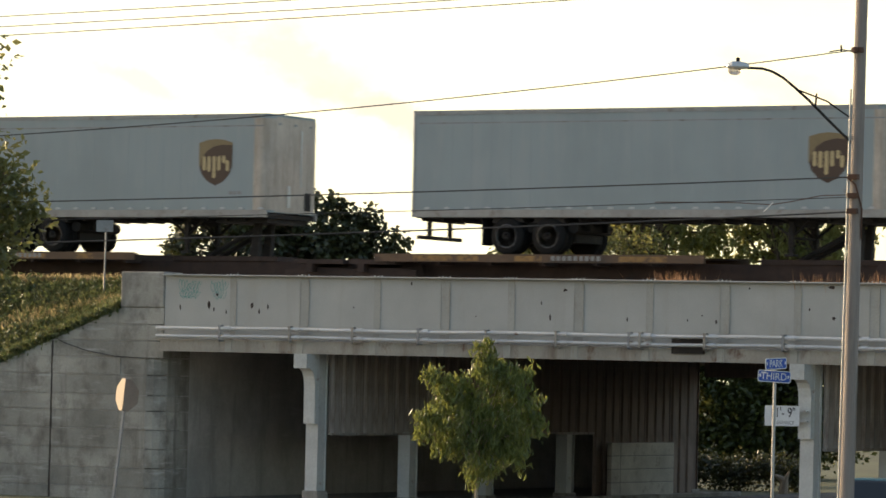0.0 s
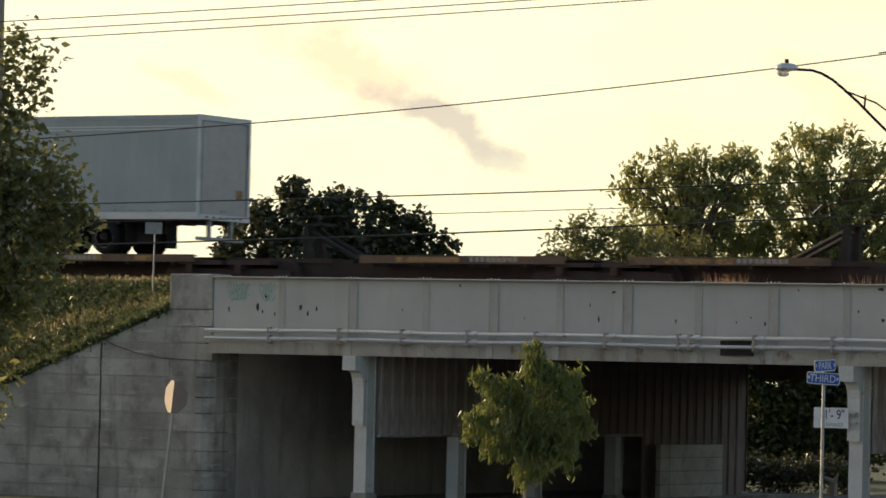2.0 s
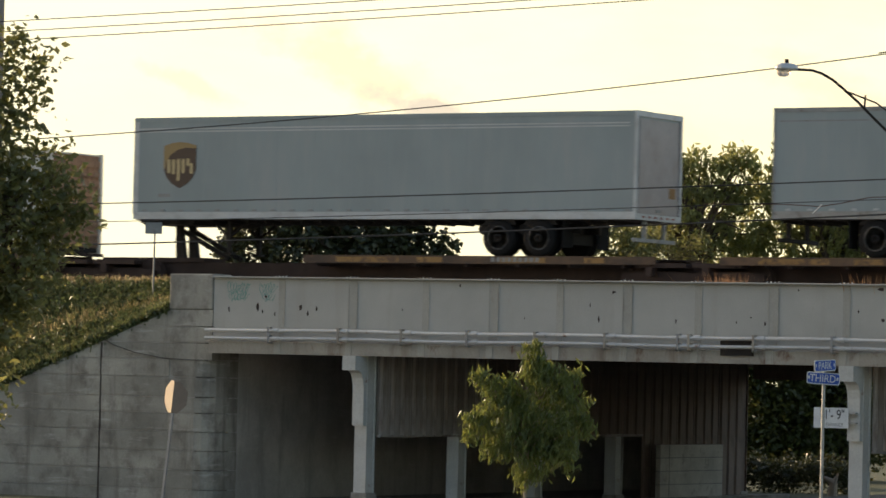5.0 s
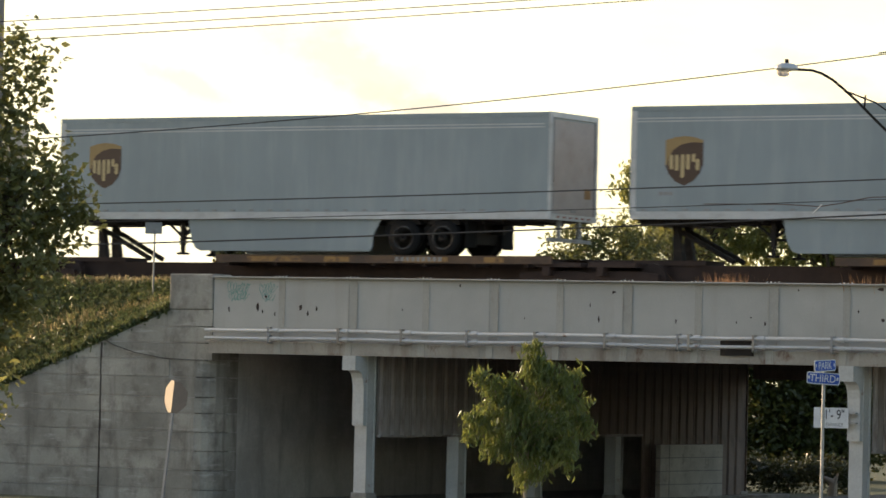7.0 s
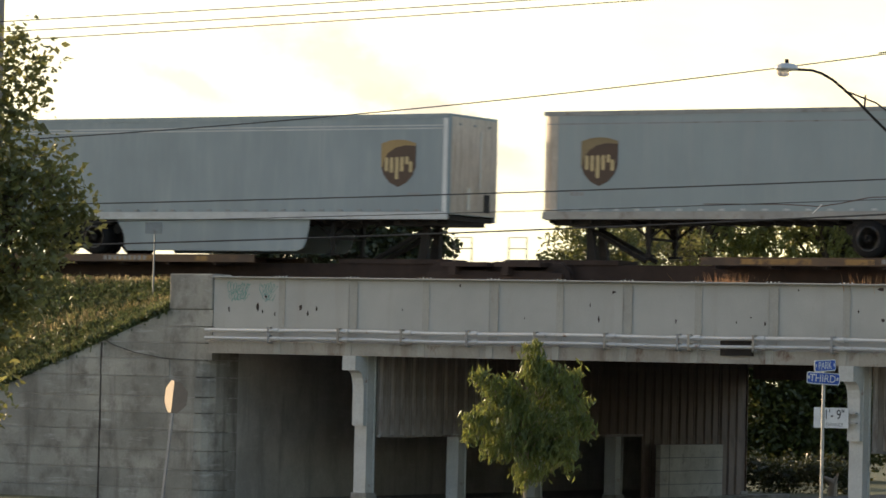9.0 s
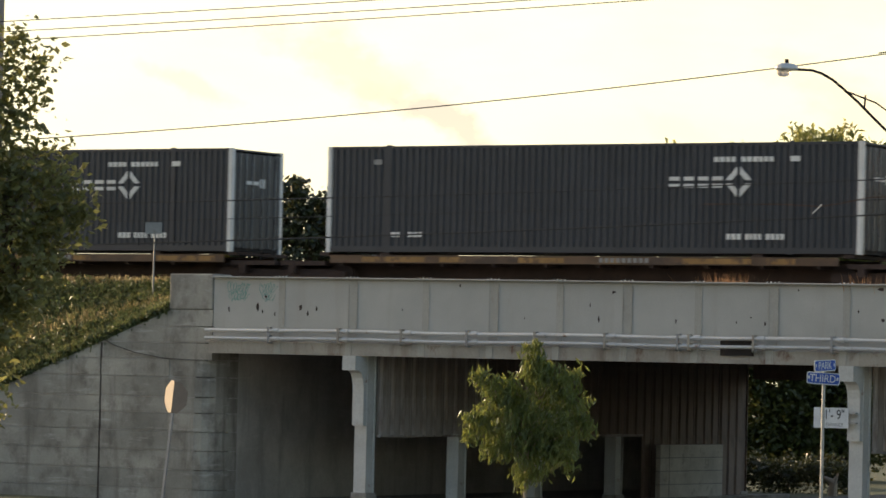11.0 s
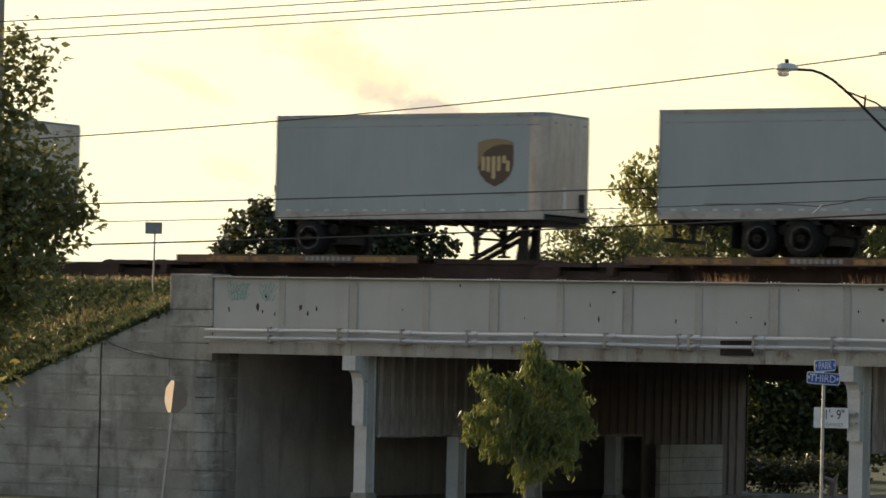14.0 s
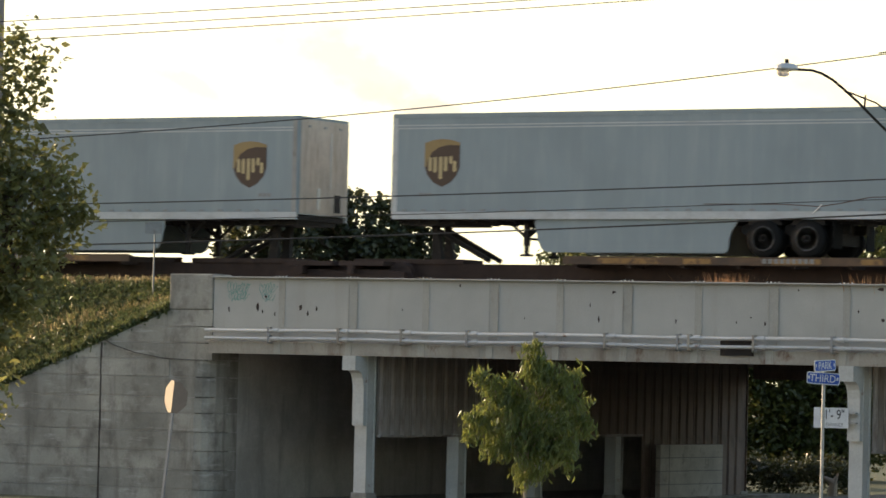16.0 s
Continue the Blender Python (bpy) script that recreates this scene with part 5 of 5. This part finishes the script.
    tree("shrub", "dense dark green shrubs seen beyond the underpass", (-11.6, 46.4, GZ), rear, 30000, 0.24, M_LEAF_SHRUB, M_BARK, 18, 0.1, 12, 0.2, 0.3, 0.6, 30, "shrub", hollow=0.2)


def build_unseen_woods():
    # an unseen wood, added behind the camera for trailer sides to reflect
    rnd = np.random.default_rng(77)
    cs = []
    for k in range(46):
        x = -230 + k * 6.6
        c = np.array((x, -138 + 5 * math.sin(k * 1.9), 0.0))
        top = 18.6 + 2.0 * math.sin(k * 0.55) + 1.8 * math.sin(k * 1.7 + 1)
        for q in range(14):
            z = top * (0.25 + 0.62 * rnd.random())
            m = c + (rnd.normal() * 2.4, rnd.normal() * 1.5, z)
            cs.append(m + rnd.normal(size=(60, 3)) * (1.3, 1.3, 1.0))
    me = leaves_mesh("unseen_woods", M_LEAF_SHRUB, np.concatenate(cs).tolist(), 1.3, rnd, 0.1, 0.8)
    tagged(new("unseen_woods", me), "unseen dark green line of trees added behind the camera", "woods", kind="stuff")


def build_hedge():
    low = [(-4.67, 28.44, 0.28, 0.59), (-3.95, 28.87, 0.12, 0.67), (-3.16, 29.34, 0.32, 0.67), (-2.36, 29.82, 0.16, 0.67), (-5.4, 28.2, 0.3, 0.6)]
    tree("hedge", "low dark green hedge beyond the underpass", (-3.9, 28.9, GZ), low, 5200, 0.14, M_LEAF_DARK, M_BARK, 19, 0.06, 12, 0.12, 0.1, 0.6, 20, "hedge", hollow=0.1)
    st = thing("tree_stump", "pale broken tree stump lit by the sun", "stump", (-1.36, 26.93, GZ))
    bm = bmesh.new()
    tube(bm, (0, 0, -0.05), (0.05, 0.02, 0.45), 0.16, 0.13, 9)
    tube(bm, (0.05, 0.02, 0.43), (-0.25, -0.1, 0.62), 0.13, 0.05, 8)
    tube(bm, (0.05, 0.02, 0.43), (0.2, 0.05, 0.75), 0.11, 0.02, 8)
    part("bole", bm, M_TRUNK_PALE, st)


def blades(name, label, spots, h, material, seed, lean=0.3):
    rnd = np.random.default_rng(seed)
    p = np.array(spots)
    n = len(p)
    hh = h * rnd.uniform(0.5, 1.3, n)
    a = rnd.uniform(0, 6.283, n)
    w = rnd.uniform(0.012, 0.03, n)
    side = np.stack([np.cos(a), np.sin(a), np.zeros(n)], 1) * w[:, None]
    tip = p + np.stack([rnd.normal(size=n) * lean * hh, rnd.normal(size=n) * lean * hh, hh], 1)
    v = np.stack([p - side, p + side, tip], 1).reshape(-1, 3)
    f = np.arange(n * 3).reshape(-1, 3)
    me = bpy.data.meshes.new(name)
    me.from_pydata(v.tolist(), [], f.tolist())
    me.materials.append(material)
    return tagged(new(name, me), label, "grass", kind="stuff")


def build_grass():
    rnd = np.random.default_rng(21)
    def on_bank(x, t):
        zw = wall_top(x) - 0.05
        return np.array((x, 0.45 + 1.9 * t, zw + (5.52 - zw) * t ** 0.7))
    pts, top, weeds = [], [], []
    for k in range(1600):
        t = rnd.random()
        c = on_bank(-8.7 - 7.5 * rnd.random(), t)
        h = rnd.uniform(0.1, 0.32)
        for q in range(9):
            pts.append(c + rnd.normal(size=3) * (0.06, 0.05, 0.0) - (0, 0, 0.03))
        # leafy weeds, thickest where dark leaves paint shade: below the crest, at the foot
        if rnd.random() < (0.95 if t < 0.25 or 0.5 < t < 0.85 else 0.2):
            for q in range(16):
                weeds.append(c + (0, -0.04, h * 0.6) + rnd.normal(size=3) * (0.1, 0.06, 0.08))
    # pale dry tufts at mid-slope put the lit ridge into colour
    for k in range(900):
        c = on_bank(-8.7 - 5.5 * rnd.random(), rnd.normal(0.4, 0.07))
        top.append((c[0], c[1] - 0.04, c[2] + 0.05))
    for k in range(1700):
        x = -8.68 - 7.5 * rnd.random()
        c = np.array((x, rnd.uniform(-0.04, 0.6), wall_top(x) + 0.02 + 0.26 * rnd.random() ** 1.4))
        for q in range(7):
            weeds.append(c + rnd.normal(size=3) * (0.09, 0.05, 0.05))
        pts.append(c - (0, 0, 0.05))
    for k in range(6500):
        c = on_bank(-8.75 - 8.0 * rnd.random(), 1 - 0.3 * rnd.random() ** 1.6)
        top.append((c[0], c[1] + 0.1, c[2] - 0.06))
    blades("grass", "rough green grass on the bank", pts, 0.27, M_GRASS, 31, 0.5)
    me = leaves_mesh("weeds", M_WEEDLEAF, weeds, 0.13, rnd, -0.5, 0.4)
    tagged(new("weeds", me), "leafy green weeds growing over the bank", "weeds", kind="stuff")
    for k in range(2600):
        c = on_bank(-8.7 - 8.2 * rnd.random(), 1.0)
        top.append((c[0], c[1] + rnd.uniform(-0.1, 0.2), c[2] + rnd.uniform(0.0, 0.09)))
    blades("dry_grass", "dry tan grass along the crest of the bank", top, 0.2, M_DRY, 32)
    tuft = [(rnd.normal(8.0, 0.26), rnd.uniform(0.25, 0.9), 4.8) for k in range(560)] + [(rnd.uniform(11.5, 14.5), rnd.uniform(0.25, 0.7), 4.8) for k in range(420)]
    blades("weed_tuft", "dry reddish weeds growing behind the girder", tuft, 0.94, M_WEED, 33, 0.24)


# ---- poles, wires and signs ----
def wire_between(name, p0, p1, r, sag, label):
    bm = bmesh.new()
    a, c = Vector(p0), Vector(p1)
    n = 22
    path_tube(bm, [a.lerp(c, k / n) - Vector((0, 0, sag * 4 * (k / n) * (1 - k / n))) for k in range(n + 1)], r, 5)
    return solid(name, bm, M_WIRE, label, "cable", group="overhead cables")


def build_poles():
    p = thing("utility_pole", "tall weathered wooden utility pole leaning slightly", "utility pole", (21.53, -18.82, 0))
    bm = bmesh.new()
    tube(bm, (-0.01, 0.01, -0.5), (0.27, -0.27, 12.5), 0.15, 0.11, 18)
    part("shaft", bm, M_POLE, p)
    bm = bmesh.new()
    path_tube(bm, [(-0.15 + 0.0222 * z, -0.06 - 0.0222 * z, z) for z in (-0.4, 3, 6, 8.9)], 0.022, 8)
    part("conduit", bm, M_PIPE, p)
    for z in (6.54, 6.84, 7.2, 9.65, 11.0, 11.2, 11.4):
        bm = bmesh.new()
        box(bm, -0.1 + 0.0216 * z, 0.1 + 0.0216 * z, -0.2 - 0.0216 * z, 0.06 - 0.0216 * z, z - 0.05, z + 0.05)
        part("cable_clamp", bm, M_RUST, p)
    for z in (9.67, 11.03, 11.17, 11.36):
        bm = bmesh.new()
        lathe(bm, [(0, 0.03), (0.03, 0.06), (0.06, 0.04), (0.09, 0.06), (0.13, 0.03)], (0.0 + 0.0216 * z, -0.25 - 0.0216 * z, z - 0.1), "z", 10)
        part("insulator", bm, M_RUST, p)
    bm = bmesh.new()
    path_tube(bm, [(-0.35, -0.42, 9.62), (-0.1, -0.36, 9.66), (0.1, -0.3, 9.62), (0.2, -0.28, 9.66)], 0.014, 6)
    path_tube(bm, [(-0.12, -0.36, 9.62), (-0.13, -0.36, 9.75)], 0.02, 6)
    part("wire_clevis", bm, M_BLACK, p)
    bm = bmesh.new()
    path_tube(bm, [(0.03, -0.36, 7.2), (0.2, -0.3, 7.05), (0.3, -0.2, 6.6), (0.28, -0.16, 6.0)], 0.018, 6)
    part("drip_loop", bm, M_RUST, p, "reddish cable loop")
    s = thing("street_lamp", "grey cobra-head street lamp on a curved truss arm", "street lamp", (21.53, -18.82, 0))
    r = Vector((0.859, 0.512, 0))
    root = Vector((0.15, -0.15, 8.2))

    def arm(d, z):
        return (root.x - r.x * d, root.y - r.y * d, z)
    bm = bmesh.new()
    path_tube(bm, [arm(-0.02, 7.8), arm(0.1, 7.86), arm(0.55, 8.28), arm(0.95, 8.67), arm(1.25, 8.93), arm(1.45, 9.09), arm(1.65, 9.2), arm(1.85, 9.26), arm(2.2, 9.27)], 0.026, 8)
    part("lower_arm", bm, M_BLACK, s)
    bm = bmesh.new()
    path_tube(bm, [arm(-0.02, 8.26), arm(0.1, 8.32), arm(0.6, 8.66), arm(1.15, 8.86)], 0.016, 8)
    path_tube(bm, [arm(0.82, 8.55), arm(0.8, 8.8)], 0.02, 6)
    part("upper_arm", bm, M_BLACK, s)
    bm = bmesh.new()
    c = Vector(arm(2.335, 9.285))
    secs = [(-0.22, 0.045, 0.045), (-0.16, 0.1, 0.085), (-0.02, 0.15, 0.11), (0.12, 0.15, 0.105), (0.2, 0.09, 0.06), (0.23, 0.03, 0.03)]
    rings = []
    for d, w, h in secs:
        ring = []
        for i in range(12):
            a = 6.283 * i / 12
            q = c - r * d * 1.0 + Vector((-r.y, r.x, 0)) * w * math.cos(a) + Vector((0, 0, h * math.sin(a) * (1.0 if math.sin(a) > 0 else 0.5)))
            ring.append(bm.verts.new(q))
        rings.append(ring)
    for a, e in zip(rings, rings[1:]):
        for i in range(12):
            bm.faces.new((a[i], a[(i + 1) % 12], e[(i + 1) % 12], e[i]))
    bm.faces.new(rings[0])
    bm.faces.new(rings[-1][::-1])
    head = part("housing", bm, M_LAMP, s)
    bm = bmesh.new()
    lathe(bm, [(-0.16, 0.03), (-0.15, 0.09), (-0.1, 0.125), (-0.05, 0.13)], c - r * 0.06, "z", 14)
    part("lens", bm, M_LENS, head)
    bm = bmesh.new()
    lathe(bm, [(0.09, 0.04), (0.17, 0.04), (0.18, 0.02)], c - r * 0.0, "z", 10)
    part("photocell", bm, M_BLACK, head)
    p2 = thing("utility_pole", "dark wooden utility pole beside the street tree", "utility pole", (1.66, -21.4, 0))
    bm = bmesh.new()
    tube(bm, (0, 0, -0.5), (-0.03, -0.1, 12.2), 0.17, 0.13, 18)
    part("shaft", bm, M_POLE, p2)
    lab = "thin dark overhead cable between two utility poles"
    for (a, c, rr, sag) in (((1.82, -21.66, 10.51), (21.75, -19.1, 11.36), 0.0106, 0.05), ((1.82, -21.66, 10.29), (21.75, -19.1, 11.17), 0.0106, 0.05), ((1.83, -21.65, 10.1), (21.75, -19.1, 11.03), 0.0106, 0.05),
                            ((1.83, -21.57, 7.97), (21.75, -19.06, 9.67), 0.0124, 0.18), ((1.84, -21.51, 6.6), (21.75, -19.0, 7.21), 0.0135, 0.05), ((1.84, -21.5, 6.21), (21.75, -19.0, 6.82), 0.0085, 0.04), ((1.84, -21.48, 5.72), (21.75, -18.95, 6.54), 0.0165, 0.06)):
        wire_between("overhead_cable", a, c, rr, sag, lab)
    bm = bmesh.new()
    path_tube(bm, [(17.6, -19.5, 6.7), (19.2, -19.3, 6.7), (20.0, -19.22, 6.66), (20.4, -19.18, 6.72), (21.0, -19.1, 6.84), (21.6, -19.02, 6.86), (21.75, -18.95, 6.6)], 0.01, 6)
    solid("drop_cable", bm, M_RUST, "reddish slack service cable at the pole", "cable")


def build_tag():
    bm = bmesh.new()
    tube(bm, (19.85, -19.25, 6.52), (20.05, -19.25, 6.7), 0.012, n=6)
    solid("cable_tag", bm, M_SIGNWHITE, "white plastic tag hanging on a cable", "cable tag")


def facing(x, y, z, rz, lean=0.0):
    return pose(x, y, z, 90, 0, rz) @ pose(0, 0, 0, 0, 0, lean)


def plate(name, w, h, thick, material, parent, m, corner=0.03):
    bm = bmesh.new()
    o = []
    for cx, cy, a0 in ((w / 2 - corner, h / 2 - corner, 0), (-w / 2 + corner, h / 2 - corner, 90), (-w / 2 + corner, -h / 2 + corner, 180), (w / 2 - corner, -h / 2 + corner, 270)):
        for k in range(4):
            a = radians(a0 + 30 * k)
            o.append((cx + corner * math.cos(a), cy + corner * math.sin(a)))
    prism(bm, o, "z", -thick, 0)
    ob = part(name, bm, material, parent)
    ob.matrix_basis = m
    return ob


def build_signs():
    s = thing("street_sign", "street name sign with two blue plates on a galvanised post", "street sign", (23.355, -26.0, 0))
    bm = bmesh.new()
    tube(bm, (0, 0, GZ - 0.05), (0.01, 0, 3.5), 0.03, 0.03, 10)
    part("post", bm, M_POST, s)
    cam_rz = PSI
    for txt, w, h, z, rz, lean, sq, off in (("THIRD", 0.58, 0.21, 3.31, cam_rz - 4, -3, 0.95, -0.0), ("PARK", 0.6, 0.2, 3.535, cam_rz + 47, 3, 0.95, 0.0)):
        m = facing(0, 0, z, rz, lean)
        edge = plate("name_plate", w, h, 0.012, M_SIGNWHITE, s, m @ pose(0, 0, 0.036))
        plate("blue_face", w - 0.03, h - 0.03, 0.003, M_SIGNBLUE, edge, pose(0, 0, 0.0035))
        lettering("lettering", txt, 0.185, M_SIGNWHITE, edge, pose(-0.01, -0.005, 0.006), 0.85)
        for x in (w / 2 - 0.045, -w / 2 + 0.04):
            bm = bmesh.new()
            box(bm, x - 0.016, x + 0.016, -0.02, 0.03, 0.0036, 0.005)
            part("marking_bar", bm, M_SIGNWHITE, edge)
    c = thing("clearance_sign", "white clearance sign with black numerals beside the bridge column", "traffic sign", (11.4, -0.3, 2.38))
    m = facing(0, 0, 0, 6)
    face = plate("sign_plate", 0.9, 0.5, 0.02, M_SIGNWHITE, c, m, 0.02)
    lettering("numerals", "11'- 9\"", 0.34, M_BLACK, face, pose(0.02, 0.07, 0.002), 0.74)
    lettering("lettering", "CLEARANCE", 0.13, M_GREYMARK, face, pose(0.03, -0.17, 0.002), 0.78)
    bm = bmesh.new()
    box(bm, 0.3, 0.62, 0.08, 0.36, 0.1, 0.14)
    box(bm, 0.3, 0.62, 0.08, 0.36, -0.14, -0.1)
    part("bracket", bm, M_COLUMN, c)
    st = thing("stop_sign", "leaning octagonal road sign seen from its bare back", "traffic sign", (0.8, -13.73, 0))
    lean = pose(0, 0, 0, 0, 6.4, 0)
    bm = bmesh.new()
    box(bm, -0.03, 0.03, -0.025, 0.025, -0.5, 2.95)
    bm.transform(lean)
    part("post", bm, M_POST, st)
    bm = bmesh.new()
    o = [(0.4 * math.cos(radians(22.5 + 45 * q)), 0.4 * math.sin(radians(22.5 + 45 * q))) for q in range(8)]
    for side in (-1, 1):
        half = [(max(0, side * u) * side, w) for u, w in o if side * u > 0] + [(0, 0.37 * side), (0, -0.37 * side)][::1]
        half = [p for p in half]
        half.sort(key=lambda p: math.atan2(p[1], p[0] - side * 0.15))
        tmp = bmesh.new()
        prism(tmp, half, "z", -0.004, 0.004)
        tmp.transform(pose(0, 0, 0, 0, 17.5 * side, 0))
        me = bpy.data.meshes.new("half")
        tmp.to_mesh(me)
        tmp.free()
        bm.from_mesh(me)
    bm.transform(lean @ facing(0, 0, 2.58, -9) @ pose(0, 0, 0.05))
    part("octagon", bm, M_SIGNBACK, st, "bent octagonal plate")
    k = thing("track_sign", "small grey trackside sign on a thin post", "sign", (-10.25, 1.5, 4.9))
    bm = bmesh.new()
    tube(bm, (0, 0, 0), (0.02, 0, 2.3), 0.025, n=8)
    part("post", bm, M_RAILDARK, k)
    plate("sign_plate", 0.48, 0.32, 0.02, M_RAILDARK, k, facing(0.0, -0.04, 2.2, 20), 0.02)


def build_car():
    c = thing("parked_car", "dark teal parked car beside the road", "car", (19.7, -12.2, GZ))
    bm = bmesh.new()
    prism(bm, [(-2.2, 0.35), (2.2, 0.35), (2.25, 0.75), (1.3, 0.92), (-2.1, 0.95), (-2.25, 0.7)], "x", -0.88, 0.88)
    part("body", bm, M_TEAL, c, bevel=0.06)
    bm = bmesh.new()
    prism(bm, [(-1.95, 0.94), (1.2, 0.92), (0.5, 1.6), (-1.5, 1.62)], "x", -0.72, 0.72)
    part("cabin", bm, M_GLASS, c, "dark glass cabin", bevel=0.05)
    bm = bmesh.new()
    prism(bm, [(0.45, 1.603), (-1.45, 1.623), (-1.4, 1.66), (0.4, 1.64)], "x", -0.66, 0.66)
    part("roof", bm, M_TEAL, c, bevel=0.01)
    for x in (-0.78, 0.78):
        for y in (-1.35, 1.4):
            bm = bmesh.new()
            lathe(bm, [(-0.11, 0.2), (-0.1, 0.31), (0.1, 0.31), (0.11, 0.2)], (x, y, 0.31), "x", 18)
            w = part("wheel", bm, M_TYRE, c)
            bm = bmesh.new()
            lathe(bm, [(-0.114, 0.19), (0.114, 0.19)], (x, y, 0.31), "x", 14)
            part("rim", bm, M_RIM, w)
    c.rotation_euler = (0, 0, radians(12))


# ---- sky in the distance ----
def build_backdrop():
    m, nt, b = nodes_of("evening sky")
    nt.nodes.remove(b)
    tc, sep = nt.nodes.new("ShaderNodeTexCoord"), nt.nodes.new("ShaderNodeSeparateXYZ")
    wire(nt, tc.outputs["Object"], sep.inputs[0])

    def maths(op, a, c=None):
        n = nt.nodes.new("ShaderNodeMath")
        n.operation = op
        for i, v in enumerate((a, c)):
            if v is None:
                continue
            if isinstance(v, (int, float)):
                n.inputs[i].default_value = v
            else:
                wire(nt, v, n.inputs[i])
        return n.outputs[0]
    x, z = sep.outputs[0], sep.outputs[2]
    # warm glow low on the left, paler above
    glow = ramp(nt, maths("ADD", maths("MULTIPLY", x, 0.0016), maths("MULTIPLY", z, 0.004)), [(0.0, (1.0, 0.91, 0.63)), (0.35, (1.0, 0.92, 0.66)), (0.7, (0.96, 0.91, 0.71)), (1.0, (0.88, 0.87, 0.76))])

    def bell(v, c, w):
        q = maths("DIVIDE", maths("SUBTRACT", v, c), w)
        return maths("POWER", 2.718, maths("MULTIPLY", maths("MULTIPLY", q, q), -1))
    wob = maths("MULTIPLY", maths("SUBTRACT", noise_node(nt, 0.03, 6), 0.5), 26)
    across = maths("ADD", maths("ADD", maths("MULTIPLY", x, 0.42), maths("MULTIPLY", z, 0.907)), wob)
    along = maths("SUBTRACT", maths("MULTIPLY", x, 0.907), maths("MULTIPLY", z, 0.42))
    puff = noise_node(nt, 0.06, 9, (0.75, 1, 1.2), 0.66)
    wisp = ramp(nt, noise_node(nt, 0.016, 9, (0.5, 1, 1.7), 0.6), [(0.46, grey(0)), (0.7, grey(1))])

    def cloud(ac, wa, al, wl, amount):
        """Density of one cloud bank, broken up at its rim."""
        d = maths("MULTIPLY", bell(across, ac, wa), bell(along, al, wl))
        return maths("MULTIPLY", ramp(nt, maths("ADD", maths("MULTIPLY", d, 0.62), maths("MULTIPLY", puff, 0.95)), [(0.7, grey(0)), (1.0, grey(1))]), amount)
    low = bell(z, 25, 30)
    col = mixed(nt, maths("MULTIPLY", wisp, 0.6), glow, (0.98, 0.79, 0.57))
    for ac, wa, al, wl, amount, tone in ((47, 13, -60, 48, 0.8, (0.94, 0.7, 0.47)), (53, 6, -26, 24, 0.6, (1.0, 0.86, 0.62)), (43, 8, -22, 34, 0.95, (0.6, 0.52, 0.45)), (40, 6, 4, 18, 0.6, (0.54, 0.5, 0.45)),
                                         (12, 5, -112, 24, 0.5, (0.88, 0.64, 0.42)), (-7, 4, -84, 16, 0.45, (0.86, 0.64, 0.44)), (118, 14, 112, 36, 0.6, (0.95, 0.72, 0.52)), (76, 7, 70, 34, 0.35, (0.9, 0.72, 0.54))):
        col = mixed(nt, cloud(ac, wa, al, wl, amount), col, tone)
    col = mixed(nt, maths("MULTIPLY", low, 0.2), col, (1.0, 0.88, 0.58))
    # creamier towards the right
    col = mixed(nt, 1.0, col, ramp(nt, maths("ADD", maths("MULTIPLY", x, 0.0033), 0.5), [(0.1, (1, 1, 0.95)), (0.55, (1, 0.99, 0.905)), (0.95, (1, 0.985, 0.835))]), "MULTIPLY")
    e = nt.nodes.new("ShaderNodeEmission")
    e.inputs[1].default_value = 1.07
    wire(nt, col, e.inputs[0])
    wire(nt, e.outputs[0], nt.nodes["Material Output"].inputs[0])
    bm = bmesh.new()
    bm.faces.new([bm.verts.new(p) for p in ((-700, 0, -80), (700, 0, -80), (700, 0, 420), (-700, 0, 420))])
    ob = solid("backdrop", bm, m, "pale yellow evening sky with thin drifting clouds", "sky", "structure")
    ob.matrix_world = pose(-715.2, 1197.6, 50.3, 0, 0, PSI)


build_ground()
build_backdrop()
build_bridge()
build_abutment()
build_wall_cable()
build_blocking_walls()
build_embankment()
build_under_bridge()
build_train()
build_trees()
build_unseen_woods()
build_hedge()
build_poles()
build_tag()
build_signs()
build_car()
build_grass()


def motions():
    for ob, s in MOVERS:
        walk(ob, [(t, pose(s - SPEED * t, TRACK_Y, ob.location.z)) for t in (0, 4, 8, 12, 16)])


motions()
